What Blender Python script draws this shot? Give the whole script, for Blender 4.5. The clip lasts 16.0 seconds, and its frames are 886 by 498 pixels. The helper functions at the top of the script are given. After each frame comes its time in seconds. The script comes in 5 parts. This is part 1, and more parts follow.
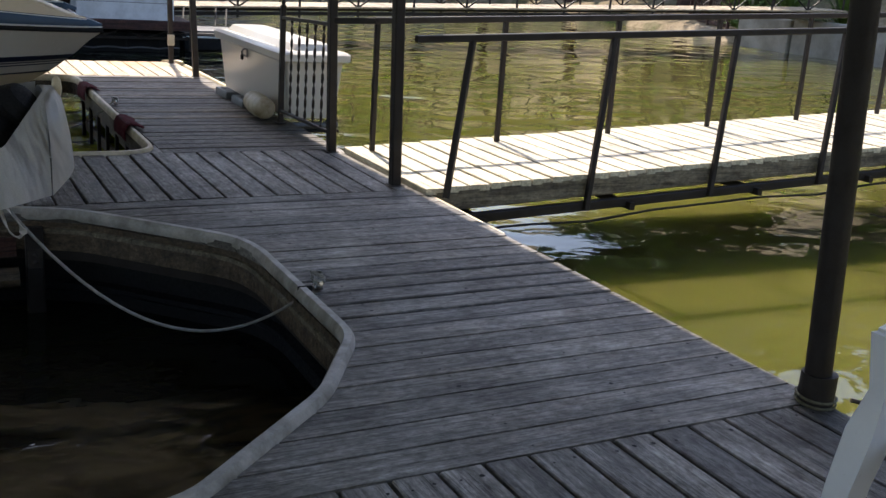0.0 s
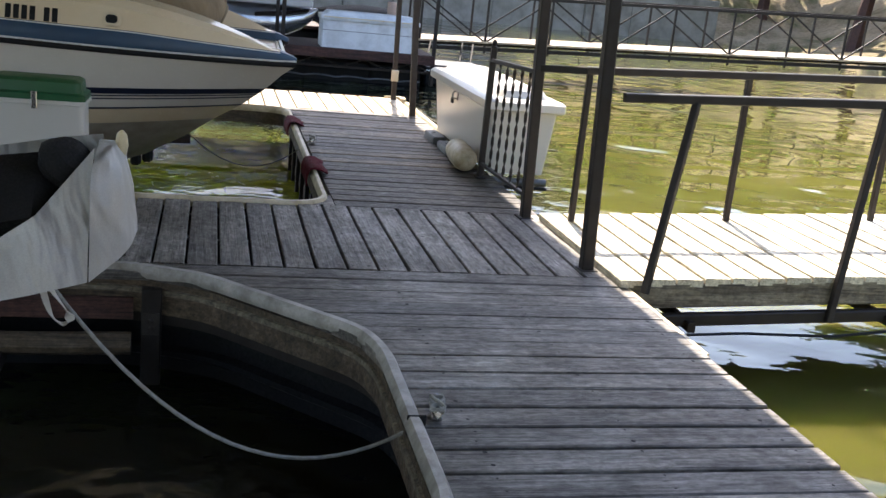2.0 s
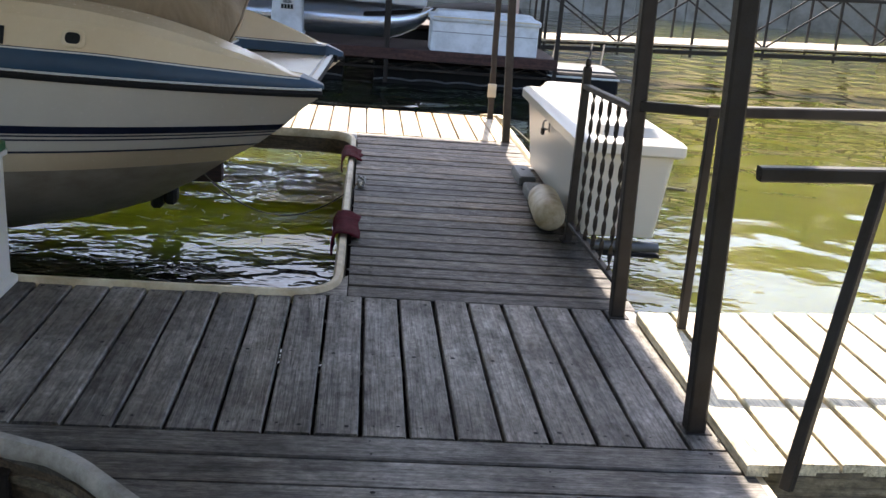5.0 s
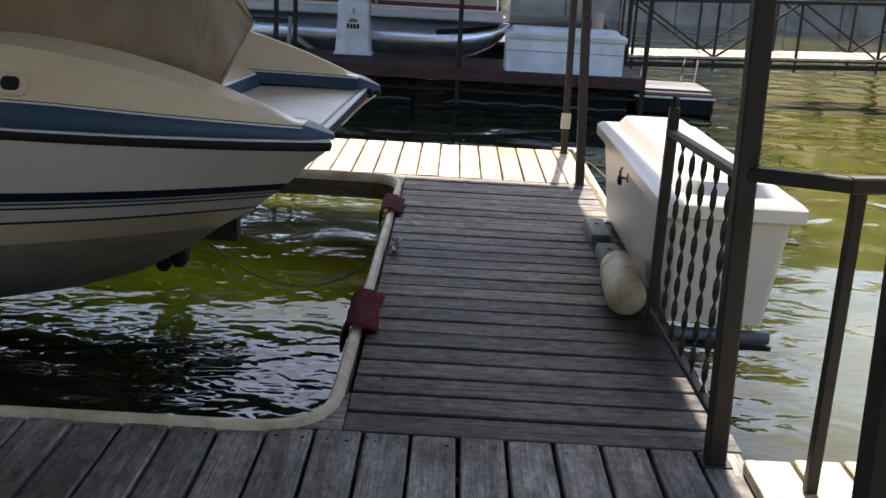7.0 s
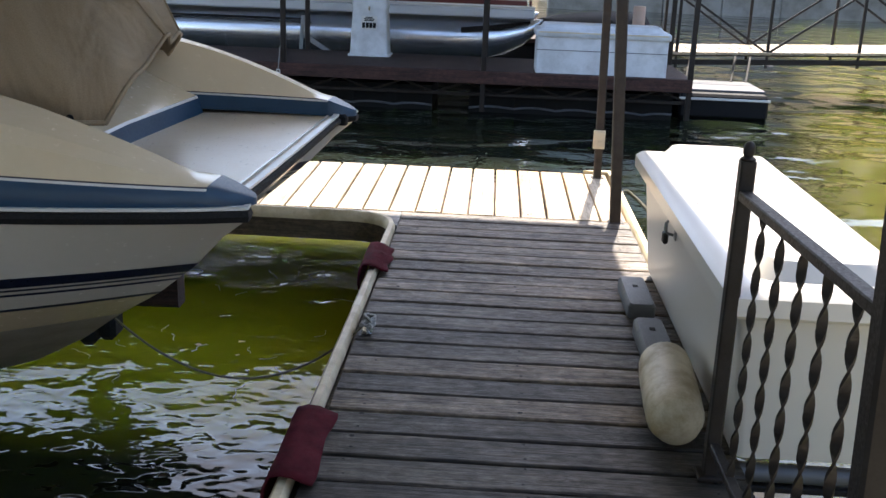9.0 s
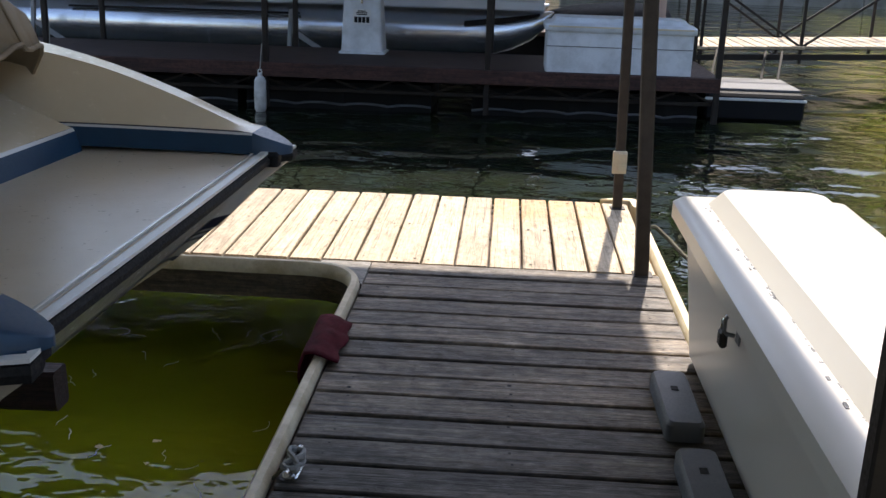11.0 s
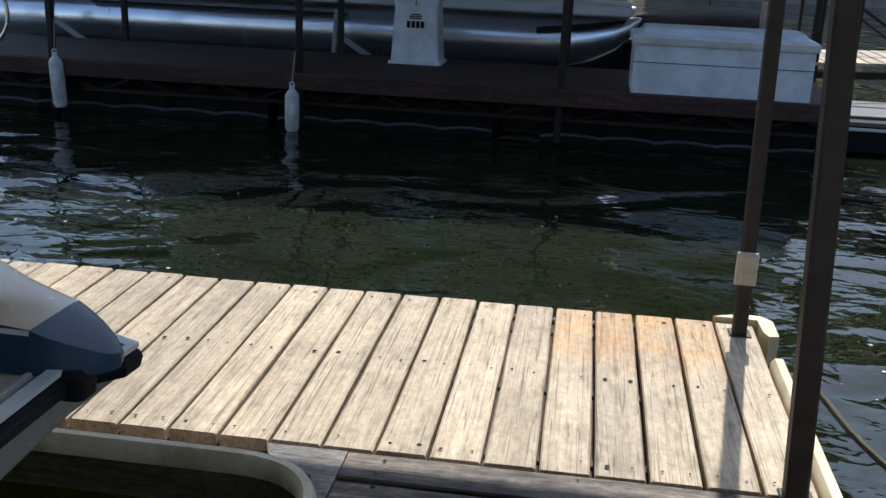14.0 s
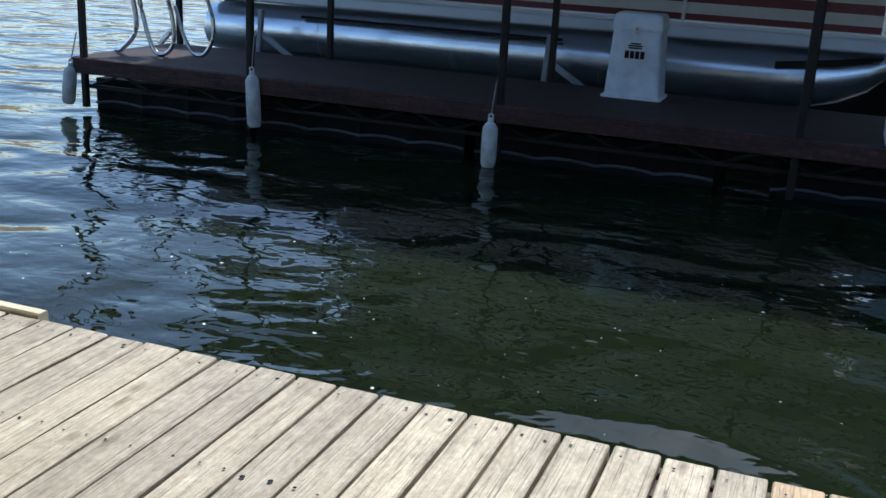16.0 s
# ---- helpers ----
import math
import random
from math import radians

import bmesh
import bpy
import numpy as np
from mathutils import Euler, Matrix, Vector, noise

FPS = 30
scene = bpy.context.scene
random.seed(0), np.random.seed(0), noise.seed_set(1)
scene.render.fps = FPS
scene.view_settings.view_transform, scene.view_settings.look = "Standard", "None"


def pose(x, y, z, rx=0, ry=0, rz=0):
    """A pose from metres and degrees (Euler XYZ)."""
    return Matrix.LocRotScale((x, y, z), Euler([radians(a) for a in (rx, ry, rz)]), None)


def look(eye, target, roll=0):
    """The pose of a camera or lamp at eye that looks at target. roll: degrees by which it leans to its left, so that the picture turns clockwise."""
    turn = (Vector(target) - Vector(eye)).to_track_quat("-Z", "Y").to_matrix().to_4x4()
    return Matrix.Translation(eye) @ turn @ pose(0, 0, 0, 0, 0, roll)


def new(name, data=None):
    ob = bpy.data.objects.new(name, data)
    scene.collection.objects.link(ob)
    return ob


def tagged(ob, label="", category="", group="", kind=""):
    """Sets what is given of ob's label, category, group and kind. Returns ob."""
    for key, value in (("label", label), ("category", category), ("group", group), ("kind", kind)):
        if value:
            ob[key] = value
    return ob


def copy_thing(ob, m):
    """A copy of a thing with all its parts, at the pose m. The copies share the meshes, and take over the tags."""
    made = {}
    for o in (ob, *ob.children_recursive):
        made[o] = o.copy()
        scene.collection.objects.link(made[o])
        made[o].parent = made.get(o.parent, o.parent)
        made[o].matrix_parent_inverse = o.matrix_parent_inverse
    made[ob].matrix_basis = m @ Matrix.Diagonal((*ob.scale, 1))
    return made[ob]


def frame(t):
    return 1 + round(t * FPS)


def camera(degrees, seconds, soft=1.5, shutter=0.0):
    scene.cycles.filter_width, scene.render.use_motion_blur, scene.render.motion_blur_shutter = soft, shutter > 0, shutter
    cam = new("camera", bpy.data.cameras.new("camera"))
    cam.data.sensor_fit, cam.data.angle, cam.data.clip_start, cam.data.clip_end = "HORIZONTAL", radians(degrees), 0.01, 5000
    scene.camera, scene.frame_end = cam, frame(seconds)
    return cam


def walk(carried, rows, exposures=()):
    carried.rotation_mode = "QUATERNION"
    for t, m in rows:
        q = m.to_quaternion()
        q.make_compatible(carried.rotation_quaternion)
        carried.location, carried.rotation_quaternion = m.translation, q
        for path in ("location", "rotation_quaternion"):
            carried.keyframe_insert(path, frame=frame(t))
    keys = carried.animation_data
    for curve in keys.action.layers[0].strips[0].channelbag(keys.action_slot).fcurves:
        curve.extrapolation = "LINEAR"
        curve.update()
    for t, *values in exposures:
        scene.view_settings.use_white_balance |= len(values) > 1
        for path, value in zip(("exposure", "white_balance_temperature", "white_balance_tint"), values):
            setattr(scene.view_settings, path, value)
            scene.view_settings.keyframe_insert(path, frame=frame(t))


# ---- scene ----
cam = camera(47.1, 16.0)
PATH = [
    (0, (-1.413, -6.668, 1.354), (-0.503, -4.974, 0.803), 4.2),
    (0.5, (-1.212, -6.511, 1.376), (-0.468, -4.737, 0.83), 4.3),
    (1, (-1.018, -6.309, 1.384), (-0.419, -4.478, 0.848), 4.6),
    (1.5, (-0.854, -6.07, 1.368), (-0.343, -4.209, 0.841), 4.9),
    (2, (-0.711, -5.81, 1.378), (-0.253, -3.936, 0.852), 5.9),
    (2.5, (-0.581, -5.569, 1.389), (-0.164, -3.686, 0.857), 6.3),
    (3, (-0.435, -5.286, 1.397), (-0.063, -3.398, 0.853), 6.0),
    (5.5, (0.121, -3.803, 1.431), (0.248, -1.89, 0.864), 4.4),
    (6, (0.191, -3.507, 1.425), (0.268, -1.588, 0.865), 4.0),
    (6.5, (0.256, -3.223, 1.436), (0.287, -1.302, 0.878), 3.7),
    (7, (0.314, -2.913, 1.426), (0.311, -0.991, 0.873), 3.2),
    (7.5, (0.381, -2.571, 1.422), (0.343, -0.649, 0.87), 2.9),
    (8, (0.448, -2.259, 1.418), (0.383, -0.339, 0.862), 2.3),
    (8.5, (0.474, -1.93, 1.424), (0.399, -0.013, 0.859), 2.3),
    (9, (0.501, -1.633, 1.41), (0.416, 0.283, 0.841), 2.2),
    (11.5, (0.588, -0.089, 1.36), (0.468, 1.818, 0.769), 1.7),
    (12, (0.587, 0.223, 1.352), (0.455, 2.128, 0.758), 1.7),
    (12.5, (0.58, 0.513, 1.358), (0.433, 2.415, 0.758), 1.8),
    (13, (0.569, 0.821, 1.355), (0.408, 2.721, 0.751), 2.1),
    (13.5, (0.564, 1.119, 1.358), (0.37, 3.015, 0.751), 2.4),
    (14, (0.582, 1.402, 1.362), (0.33, 3.291, 0.757), 2.4),
    (14.5, (0.582, 1.695, 1.365), (0.263, 3.575, 0.763), 2.7),
    (15, (0.559, 1.927, 1.374), (0.174, 3.795, 0.773), 3.2),
    (15.5, (0.539, 2.173, 1.383), (0.03, 4.013, 0.785), 3.3),
    (16, (0.518, 2.387, 1.392), (-0.141, 4.177, 0.794), 3.1),
]
walk(cam, [(t, look(eye, target, roll)) for t, eye, target, roll in PATH],
     exposures=[(0.0, 0.70, 6850, 15), (1.5, 1.46, 6950, 15), (2.2, 1.56, 6950, 15), (3.0, 1.52, 6900, 15), (5.5, 1.50, 6900, 15), (6.0, 1.22, 6850, 15), (7.0, 0.98, 6900, 15), (9.0, 1.42, 6800, 14), (11.5, 0.48, 6800, 14), (13.0, 0.24, 6500, 12), (14.5, 0.02, 5950, 9), (16.0, 0.1, 5500, 6)])

# ---- world and sun ----
SUN = Vector((0.10, 0.80, 1.0)).normalized()
WATER_Z = -0.50
world = bpy.data.worlds.new("world")
scene.world = world
world.use_nodes = True
wn = world.node_tree.nodes
sky = wn.new("ShaderNodeTexSky")
sky.sky_type = "NISHITA"
sky.sun_disc = False
sky.dust_density = 1.0
sky.sun_elevation = math.asin(SUN.z)
sky.sun_rotation = math.atan2(SUN.x, SUN.y)
wn["Background"].inputs["Strength"].default_value = 0.20
world.node_tree.links.new(sky.outputs["Color"], wn["Background"].inputs["Color"])
sun_data = bpy.data.lights.new("sun", "SUN")
sun_data.energy, sun_data.angle, sun_data.color = 5.0, radians(0.53), (1.0, 0.94, 0.84)
sun = new("sun", sun_data)
sun.matrix_world = look((0, 0, 30), Vector((0, 0, 30)) - SUN)


# ---- materials ----
def material(name, rough=0.6, metal=0.0, spec=0.5):
    m = bpy.data.materials.new(name)
    m.use_nodes = True
    nt = m.node_tree
    b = nt.nodes["Principled BSDF"]
    b.inputs["Roughness"].default_value = rough
    b.inputs["Metallic"].default_value = metal
    b.inputs["Specular IOR Level"].default_value = spec
    return m, nt, b


def add(nt, kind, **values):
    n = nt.nodes.new(kind)
    for k, v in values.items():
        n.inputs[k.replace("_", " ")].default_value = v
    return n


def ramp(nt, source, stops):
    n = nt.nodes.new("ShaderNodeValToRGB")
    e = n.color_ramp.elements
    while len(e) < len(stops):
        e.new(0.5)
    for el, (p, c) in zip(e, stops):
        el.position = p
        el.color = (*c, 1) if len(c) == 3 else c
    nt.links.new(source, n.inputs["Fac"])
    return n.outputs["Color"]


def mix(nt, kind, fac, a, b):
    n = nt.nodes.new("ShaderNodeMix")
    n.data_type, n.blend_type = "RGBA", kind
    for sock, v in ((n.inputs["Factor"], fac), (n.inputs[6], a), (n.inputs[7], b)):
        if isinstance(v, (int, float)):
            sock.default_value = v
        elif isinstance(v, tuple):
            sock.default_value = (*v, 1)
        else:
            nt.links.new(v, sock)
    return n.outputs[2]


def coords(nt, scale=(1, 1, 1), shuffle=False):
    tc = nt.nodes.new("ShaderNodeTexCoord")
    mp = nt.nodes.new("ShaderNodeMapping")
    mp.inputs["Scale"].default_value = scale
    src = tc.outputs["Object"]
    if shuffle:
        oi = nt.nodes.new("ShaderNodeObjectInfo")
        mu = nt.nodes.new("ShaderNodeMath")
        mu.operation = "MULTIPLY"
        mu.inputs[1].default_value = 57.0
        nt.links.new(oi.outputs["Random"], mu.inputs[0])
        va = nt.nodes.new("ShaderNodeVectorMath")
        nt.links.new(src, va.inputs[0])
        nt.links.new(mu.outputs[0], va.inputs[1])
        src = va.outputs[0]
    nt.links.new(src, mp.inputs["Vector"])
    return mp.outputs["Vector"]


def noise_tex(nt, vec, scale, detail=4.0, rough=0.55, dist=0.0):
    n = add(nt, "ShaderNodeTexNoise", Scale=scale, Detail=detail, Roughness=rough, Distortion=dist)
    nt.links.new(vec, n.inputs["Vector"])
    return n.outputs["Fac"]


def bump(nt, b, height, strength=0.3, distance=0.01):
    n = add(nt, "ShaderNodeBump", Strength=strength, Distance=distance)
    nt.links.new(height, n.inputs["Height"])
    nt.links.new(n.outputs["Normal"], b.inputs["Normal"])


def wood(name, light, mid, dark, rough=0.8, stain=0.5, rust=None, vary=0.85, grain=0.72, damp=0.0, sheen=0.42):
    """Weathered timber, grain along local x; each board its own tone."""
    m, nt, b = material(name, rough, 0.0, 0.5)
    fine = noise_tex(nt, coords(nt, (3.0, 90, 90), True), 1.0, 5, 0.65, 0.3)
    streak = noise_tex(nt, coords(nt, (1.3, 13, 13), True), 1.0, 5, 0.6, 1.1)
    blot = noise_tex(nt, coords(nt, (1, 1, 1), True), 4.0, 6, 0.68)
    scuff = noise_tex(nt, coords(nt, (1, 2.2, 1), True), 17.0, 5, 0.7)
    split = noise_tex(nt, coords(nt, (0.9, 52, 52), True), 1.0, 2, 0.5, 0.5)
    col = ramp(nt, streak, [(0.3, dark), (0.5, mid), (0.72, light)])
    col = mix(nt, "MULTIPLY", grain, col, ramp(nt, fine, [(0.34, (0.4, 0.38, 0.36)), (0.5, (0.92, 0.92, 0.92)), (0.7, (1.15, 1.15, 1.15))]))
    col = mix(nt, "MULTIPLY", stain, col, ramp(nt, blot, [(0.34, (0.38, 0.36, 0.34)), (0.52, (1, 1, 1)), (0.72, (1.3, 1.28, 1.24))]))
    col = mix(nt, "MULTIPLY", 0.83 * grain, col, ramp(nt, scuff, [(0.32, (0.55, 0.54, 0.52)), (0.5, (1, 1, 1)), (0.72, (1.4, 1.4, 1.4))]))
    crust = noise_tex(nt, coords(nt, (0.55, 1, 1), True), 62.0, 5, 0.72)
    col = mix(nt, "MULTIPLY", 0.8 * grain, col, ramp(nt, crust, [(0.36, (0.45, 0.44, 0.43)), (0.5, (0.97, 0.97, 0.97)), (0.64, (1.55, 1.55, 1.55))]))
    col = mix(nt, "MULTIPLY", 0.7, col, ramp(nt, split, [(0.48, (1, 1, 1)), (0.5, (0.16, 0.14, 0.12)), (0.52, (1, 1, 1))]))
    if rust:
        # a rust stain soaked into one end of the board
        sp = nt.nodes.new("ShaderNodeSeparateXYZ")
        nt.links.new(coords(nt), sp.inputs[0])
        mr = add(nt, "ShaderNodeMapRange")
        mr.inputs[1].default_value, mr.inputs[2].default_value = 0.02, 0.30
        nt.links.new(sp.outputs[0], mr.inputs[0])
        mm = add(nt, "ShaderNodeMath")
        mm.operation = "MULTIPLY"
        nt.links.new(mr.outputs[0], mm.inputs[0])
        nt.links.new(ramp(nt, blot, [(0.38, (0.25,) * 3), (0.62, (1, 1, 1))]), mm.inputs[1])
        col = mix(nt, "MULTIPLY", mm.outputs[0], col, rust)
    vo = add(nt, "ShaderNodeTexVoronoi", Scale=1.0)
    nt.links.new(coords(nt, (2.2, 6.0, 6.0), True), vo.inputs["Vector"])
    col = mix(nt, "MULTIPLY", 0.75, col, ramp(nt, vo.outputs["Distance"], [(0.03, (0.25, 0.2, 0.16)), (0.085, (0.62, 0.56, 0.5)), (0.13, (1, 1, 1))]))
    if damp:
        geo = nt.nodes.new("ShaderNodeNewGeometry")
        patch = noise_tex(nt, geo.outputs["Position"], 1.25, 5, 0.62, 0.6)
        col = mix(nt, "MULTIPLY", damp, col, ramp(nt, patch, [(0.36, (0.40, 0.36, 0.32)), (0.52, (0.95, 0.94, 0.92)), (0.68, (1.3, 1.31, 1.34))]))
    rr = ramp(nt, scuff, [(0.3, (0.8,) * 3), (0.75, (sheen,) * 3)])
    nt.links.new(rr, b.inputs["Roughness"])
    oi = nt.nodes.new("ShaderNodeObjectInfo")
    tone = ramp(nt, oi.outputs["Random"], [(0.0, (0.55, 0.55, 0.57)), (0.5, (1.0, 0.98, 0.95)), (1.0, (1.38, 1.36, 1.33))])
    col = mix(nt, "MULTIPLY", vary, col, tone)
    nt.links.new(col, b.inputs["Base Color"])
    hs = nt.nodes.new("ShaderNodeMath")
    hs.operation = "ADD"
    nt.links.new(fine, hs.inputs[0])
    nt.links.new(streak, hs.inputs[1])
    bump(nt, b, hs.outputs[0], 0.75, 0.006)
    return m


def painted(name, colour, rough=0.4, metal=0.0, grime=(0.7, 0.68, 0.62), amount=0.4, scale=6.0, bumpy=0.05, spec=0.5):
    m, nt, b = material(name, rough, metal, spec)
    big = noise_tex(nt, coords(nt), scale, 5, 0.6)
    small = noise_tex(nt, coords(nt), scale * 14, 4, 0.6)
    col = mix(nt, "MULTIPLY", amount, colour, ramp(nt, big, [(0.35, grime), (0.6, (1, 1, 1))]))
    col = mix(nt, "MULTIPLY", amount * 0.3, col, ramp(nt, small, [(0.3, grime), (0.6, (1, 1, 1))]))
    nt.links.new(col, b.inputs["Base Color"])
    if bumpy > 0:
        rr = ramp(nt, small, [(0.3, (rough * 0.75,) * 3), (0.75, (min(1, rough * 1.35),) * 3)])
        nt.links.new(rr, b.inputs["Roughness"])
        bump(nt, b, small, bumpy, 0.01)
    return m


PLANK = wood("weathered_plank", (0.305, 0.286, 0.263), (0.20, 0.188, 0.172), (0.088, 0.081, 0.074), 0.8, 0.75, damp=0.9, sheen=0.33)
PLANK_PALE = wood("pale_plank", (0.60, 0.495, 0.35), (0.53, 0.43, 0.30), (0.40, 0.315, 0.215), 0.8, 0.35, None, 0.5, 0.34)
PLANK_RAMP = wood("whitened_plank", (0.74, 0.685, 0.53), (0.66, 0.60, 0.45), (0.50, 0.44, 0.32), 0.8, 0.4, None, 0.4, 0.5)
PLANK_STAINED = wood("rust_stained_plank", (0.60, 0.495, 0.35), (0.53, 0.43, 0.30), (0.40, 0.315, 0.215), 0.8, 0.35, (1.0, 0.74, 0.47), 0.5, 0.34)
PLANK_DARK = wood("dark_plank", (0.285, 0.228, 0.168), (0.148, 0.117, 0.086), (0.056, 0.044, 0.033), 0.7, 0.95, damp=0.7, sheen=0.33)
PLANK_DARKEST = wood("darkest_plank", (0.135, 0.115, 0.09), (0.060, 0.050, 0.039), (0.022, 0.019, 0.015), 0.7, 0.95, damp=0.7, sheen=0.33)
PALE_RIM = painted("worn_float_rim", (0.13, 0.145, 0.165), 0.5, 0, (0.4, 0.4, 0.4), 0.7, 6)
FASCIA = wood("dark_fascia_timber", (0.17, 0.15, 0.12), (0.11, 0.095, 0.075), (0.05, 0.043, 0.034))
SLIP_BOARD = wood("rotted_brown_board", (0.16, 0.113, 0.07), (0.10, 0.071, 0.044), (0.045, 0.031, 0.02))
FRAME_WOOD = wood("old_frame_timber", (0.3, 0.26, 0.19), (0.2, 0.17, 0.12), (0.09, 0.075, 0.055))
RUSTY_BOARD = wood("red_brown_board", (0.082, 0.034, 0.026), (0.058, 0.024, 0.018), (0.033, 0.015, 0.011), sheen=0.7)
STEEL = painted("brown_painted_steel", (0.026, 0.021, 0.018), 0.55, 0.0, (0.5, 0.36, 0.28), 0.7, 9, 0.1, 0.3)
RUST = painted("rusty_brown_steel", (0.038, 0.027, 0.021), 0.6, 0.0, (0.4, 0.32, 0.27), 0.8, 12, 0.15)
BLACK_PLASTIC = painted("black_float_plastic", (0.010, 0.0105, 0.012), 0.65, 0, (0.6, 0.6, 0.6), 0.5, 4, 0.1, 0.2)
GREY_PLASTIC = painted("grey_plastic", (0.10, 0.105, 0.115), 0.45, 0, (0.6, 0.6, 0.6), 0.4, 10)
BUMPER = painted("dirty_vinyl_bumper", (0.50, 0.475, 0.43), 0.55, 0, (0.36, 0.34, 0.30), 0.85, 7, 0.12)
CREAM = painted("cream_vinyl", (0.72, 0.62, 0.42), 0.5, 0, (0.7, 0.6, 0.45), 0.5, 8)
SLIP_CREAM = painted("pale_slip_bumper", (0.70, 0.60, 0.42), 0.5, 0, (0.5, 0.44, 0.34), 0.7, 7, 0.1)
FENDER = painted("dirty_cream_fender", (0.62, 0.55, 0.40), 0.5, 0, (0.5, 0.42, 0.28), 0.85, 9, 0.08)
WHITE_FENDER = painted("white_fender", (0.7, 0.7, 0.68), 0.45, 0, (0.5, 0.48, 0.42), 0.6, 9)
FIBREGLASS = painted("white_fibreglass", (0.64, 0.61, 0.55), 0.28, 0, (0.86, 0.84, 0.79), 0.12, 1.2, 0.0)
FAR_WHITE = painted("aged_white_plastic", (0.72, 0.75, 0.78), 0.5, 0, (0.5, 0.5, 0.48), 0.45, 5)
GEL_CREAM = painted("cream_gelcoat", (0.76, 0.635, 0.45), 0.22, 0, (0.85, 0.8, 0.7), 0.3, 3, 0.01)
GEL_DECK = painted("pale_deck_gelcoat", (0.70, 0.60, 0.46), 0.35, 0, (0.8, 0.76, 0.7), 0.4, 4, 0.02)
GEL_GREY = painted("pale_grey_gelcoat", (0.60, 0.565, 0.50), 0.22, 0, (0.85, 0.84, 0.8), 0.3, 3, 0.01)
GEL_BOTTOM = painted("scummed_bottom", (0.42, 0.38, 0.32), 0.6, 0, (0.6, 0.55, 0.45), 0.6, 5)
BLUE = painted("faded_blue_stripe", (0.011, 0.052, 0.108), 0.38, 0, (0.7, 0.72, 0.76), 0.6, 9, 0.01)
NAVY = painted("navy_stripe", (0.012, 0.016, 0.04), 0.35, 0, (0.8, 0.8, 0.8), 0.3, 6)
RUBBER = painted("black_rubber", (0.013, 0.013, 0.014), 0.75, 0, (0.7, 0.7, 0.7), 0.3, 10, 0.05, 0.25)
WHITE_LINE = painted("white_pinstripe", (0.7, 0.7, 0.68), 0.35, 0, (0.8, 0.8, 0.8), 0.3, 10)
CHROME = painted("polished_steel", (0.6, 0.6, 0.6), 0.22, 1.0, (0.8, 0.8, 0.8), 0.3, 12)
ALU = painted("aluminium_tube", (0.76, 0.79, 0.85), 0.27, 0.9, (0.8, 0.8, 0.8), 0.3, 2, 0.0)
SKIRT = painted("brushed_aluminium_skirt", (0.62, 0.66, 0.72), 0.38, 0.25, (0.8, 0.8, 0.8), 0.3, 3, 0.02)
MID_GREY = painted("mid_grey_tube", (0.33, 0.34, 0.35), 0.5, 0, (0.6, 0.6, 0.6), 0.4, 8)
GREEN_LID = painted("dark_green_plastic", (0.012, 0.10, 0.035), 0.4, 0, (0.7, 0.7, 0.7), 0.4, 8)
RED_CLOTH = painted("dark_red_carpet", (0.105, 0.014, 0.022), 0.95, 0, (0.45, 0.45, 0.45), 0.7, 18, 0.6, 0.1)
ROPE = painted("grey_rope", (0.36, 0.35, 0.32), 0.9, 0, (0.5, 0.5, 0.5), 0.6, 60, 0.5)
DARK_ROPE = painted("dark_rope", (0.15, 0.14, 0.09), 0.9, 0, (0.5, 0.5, 0.5), 0.6, 60, 0.5)
CHAIR_WHITE = painted("white_chair_plastic", (0.74, 0.74, 0.75), 0.35, 0, (0.85, 0.85, 0.85), 0.3, 6)
CONCRETE = painted("stained_concrete", (0.30, 0.275, 0.24), 0.9, 0, (0.5, 0.47, 0.42), 0.8, 1.2, 0.4)
ROOF = painted("galvanised_roof_sheet", (0.60, 0.61, 0.63), 0.5, 0.0, (0.7, 0.7, 0.7), 0.4, 2)
MAROON = painted("maroon_panel", (0.13, 0.02, 0.025), 0.35)
BEIGE_PANEL = painted("beige_panel", (0.58, 0.54, 0.49), 0.4)
PINK = painted("faded_piling", (0.62, 0.45, 0.38), 0.7, 0, (0.7, 0.7, 0.7), 0.5, 5)
LEAF = painted("leaf_green", (0.10, 0.16, 0.03), 0.5, 0, (0.5, 0.6, 0.4), 0.6, 9)
STEEL_GREY = painted("grey_hardware", (0.35, 0.35, 0.36), 0.4, 0.8)
IVORY = painted("ivory_cover_plate", (0.62, 0.57, 0.46), 0.45)


def canvas_material(name="tan_canvas", colour=(0.32, 0.25, 0.172), crease=0.38, rough=0.75):
    m, nt, b = material(name, rough, 0, 0.25 if rough > 0.6 else 0.6)
    v = coords(nt)
    fold = noise_tex(nt, coords(nt, (2.6, 1.5, 1.1)), 1.5, 3, 0.5, 1.2)
    weave = noise_tex(nt, v, 240, 2)
    col = mix(nt, "MULTIPLY", 0.5, colour, ramp(nt, fold, [(0.3, (0.62, 0.6, 0.57)), (0.65, (1.1, 1.1, 1.1))]))
    col = mix(nt, "MULTIPLY", 0.3, col, ramp(nt, weave, [(0.3, (0.6, 0.6, 0.6)), (0.7, (1.1, 1.1, 1.1))]))
    nt.links.new(col, b.inputs["Base Color"])
    bump(nt, b, fold, crease, 0.16)
    return m


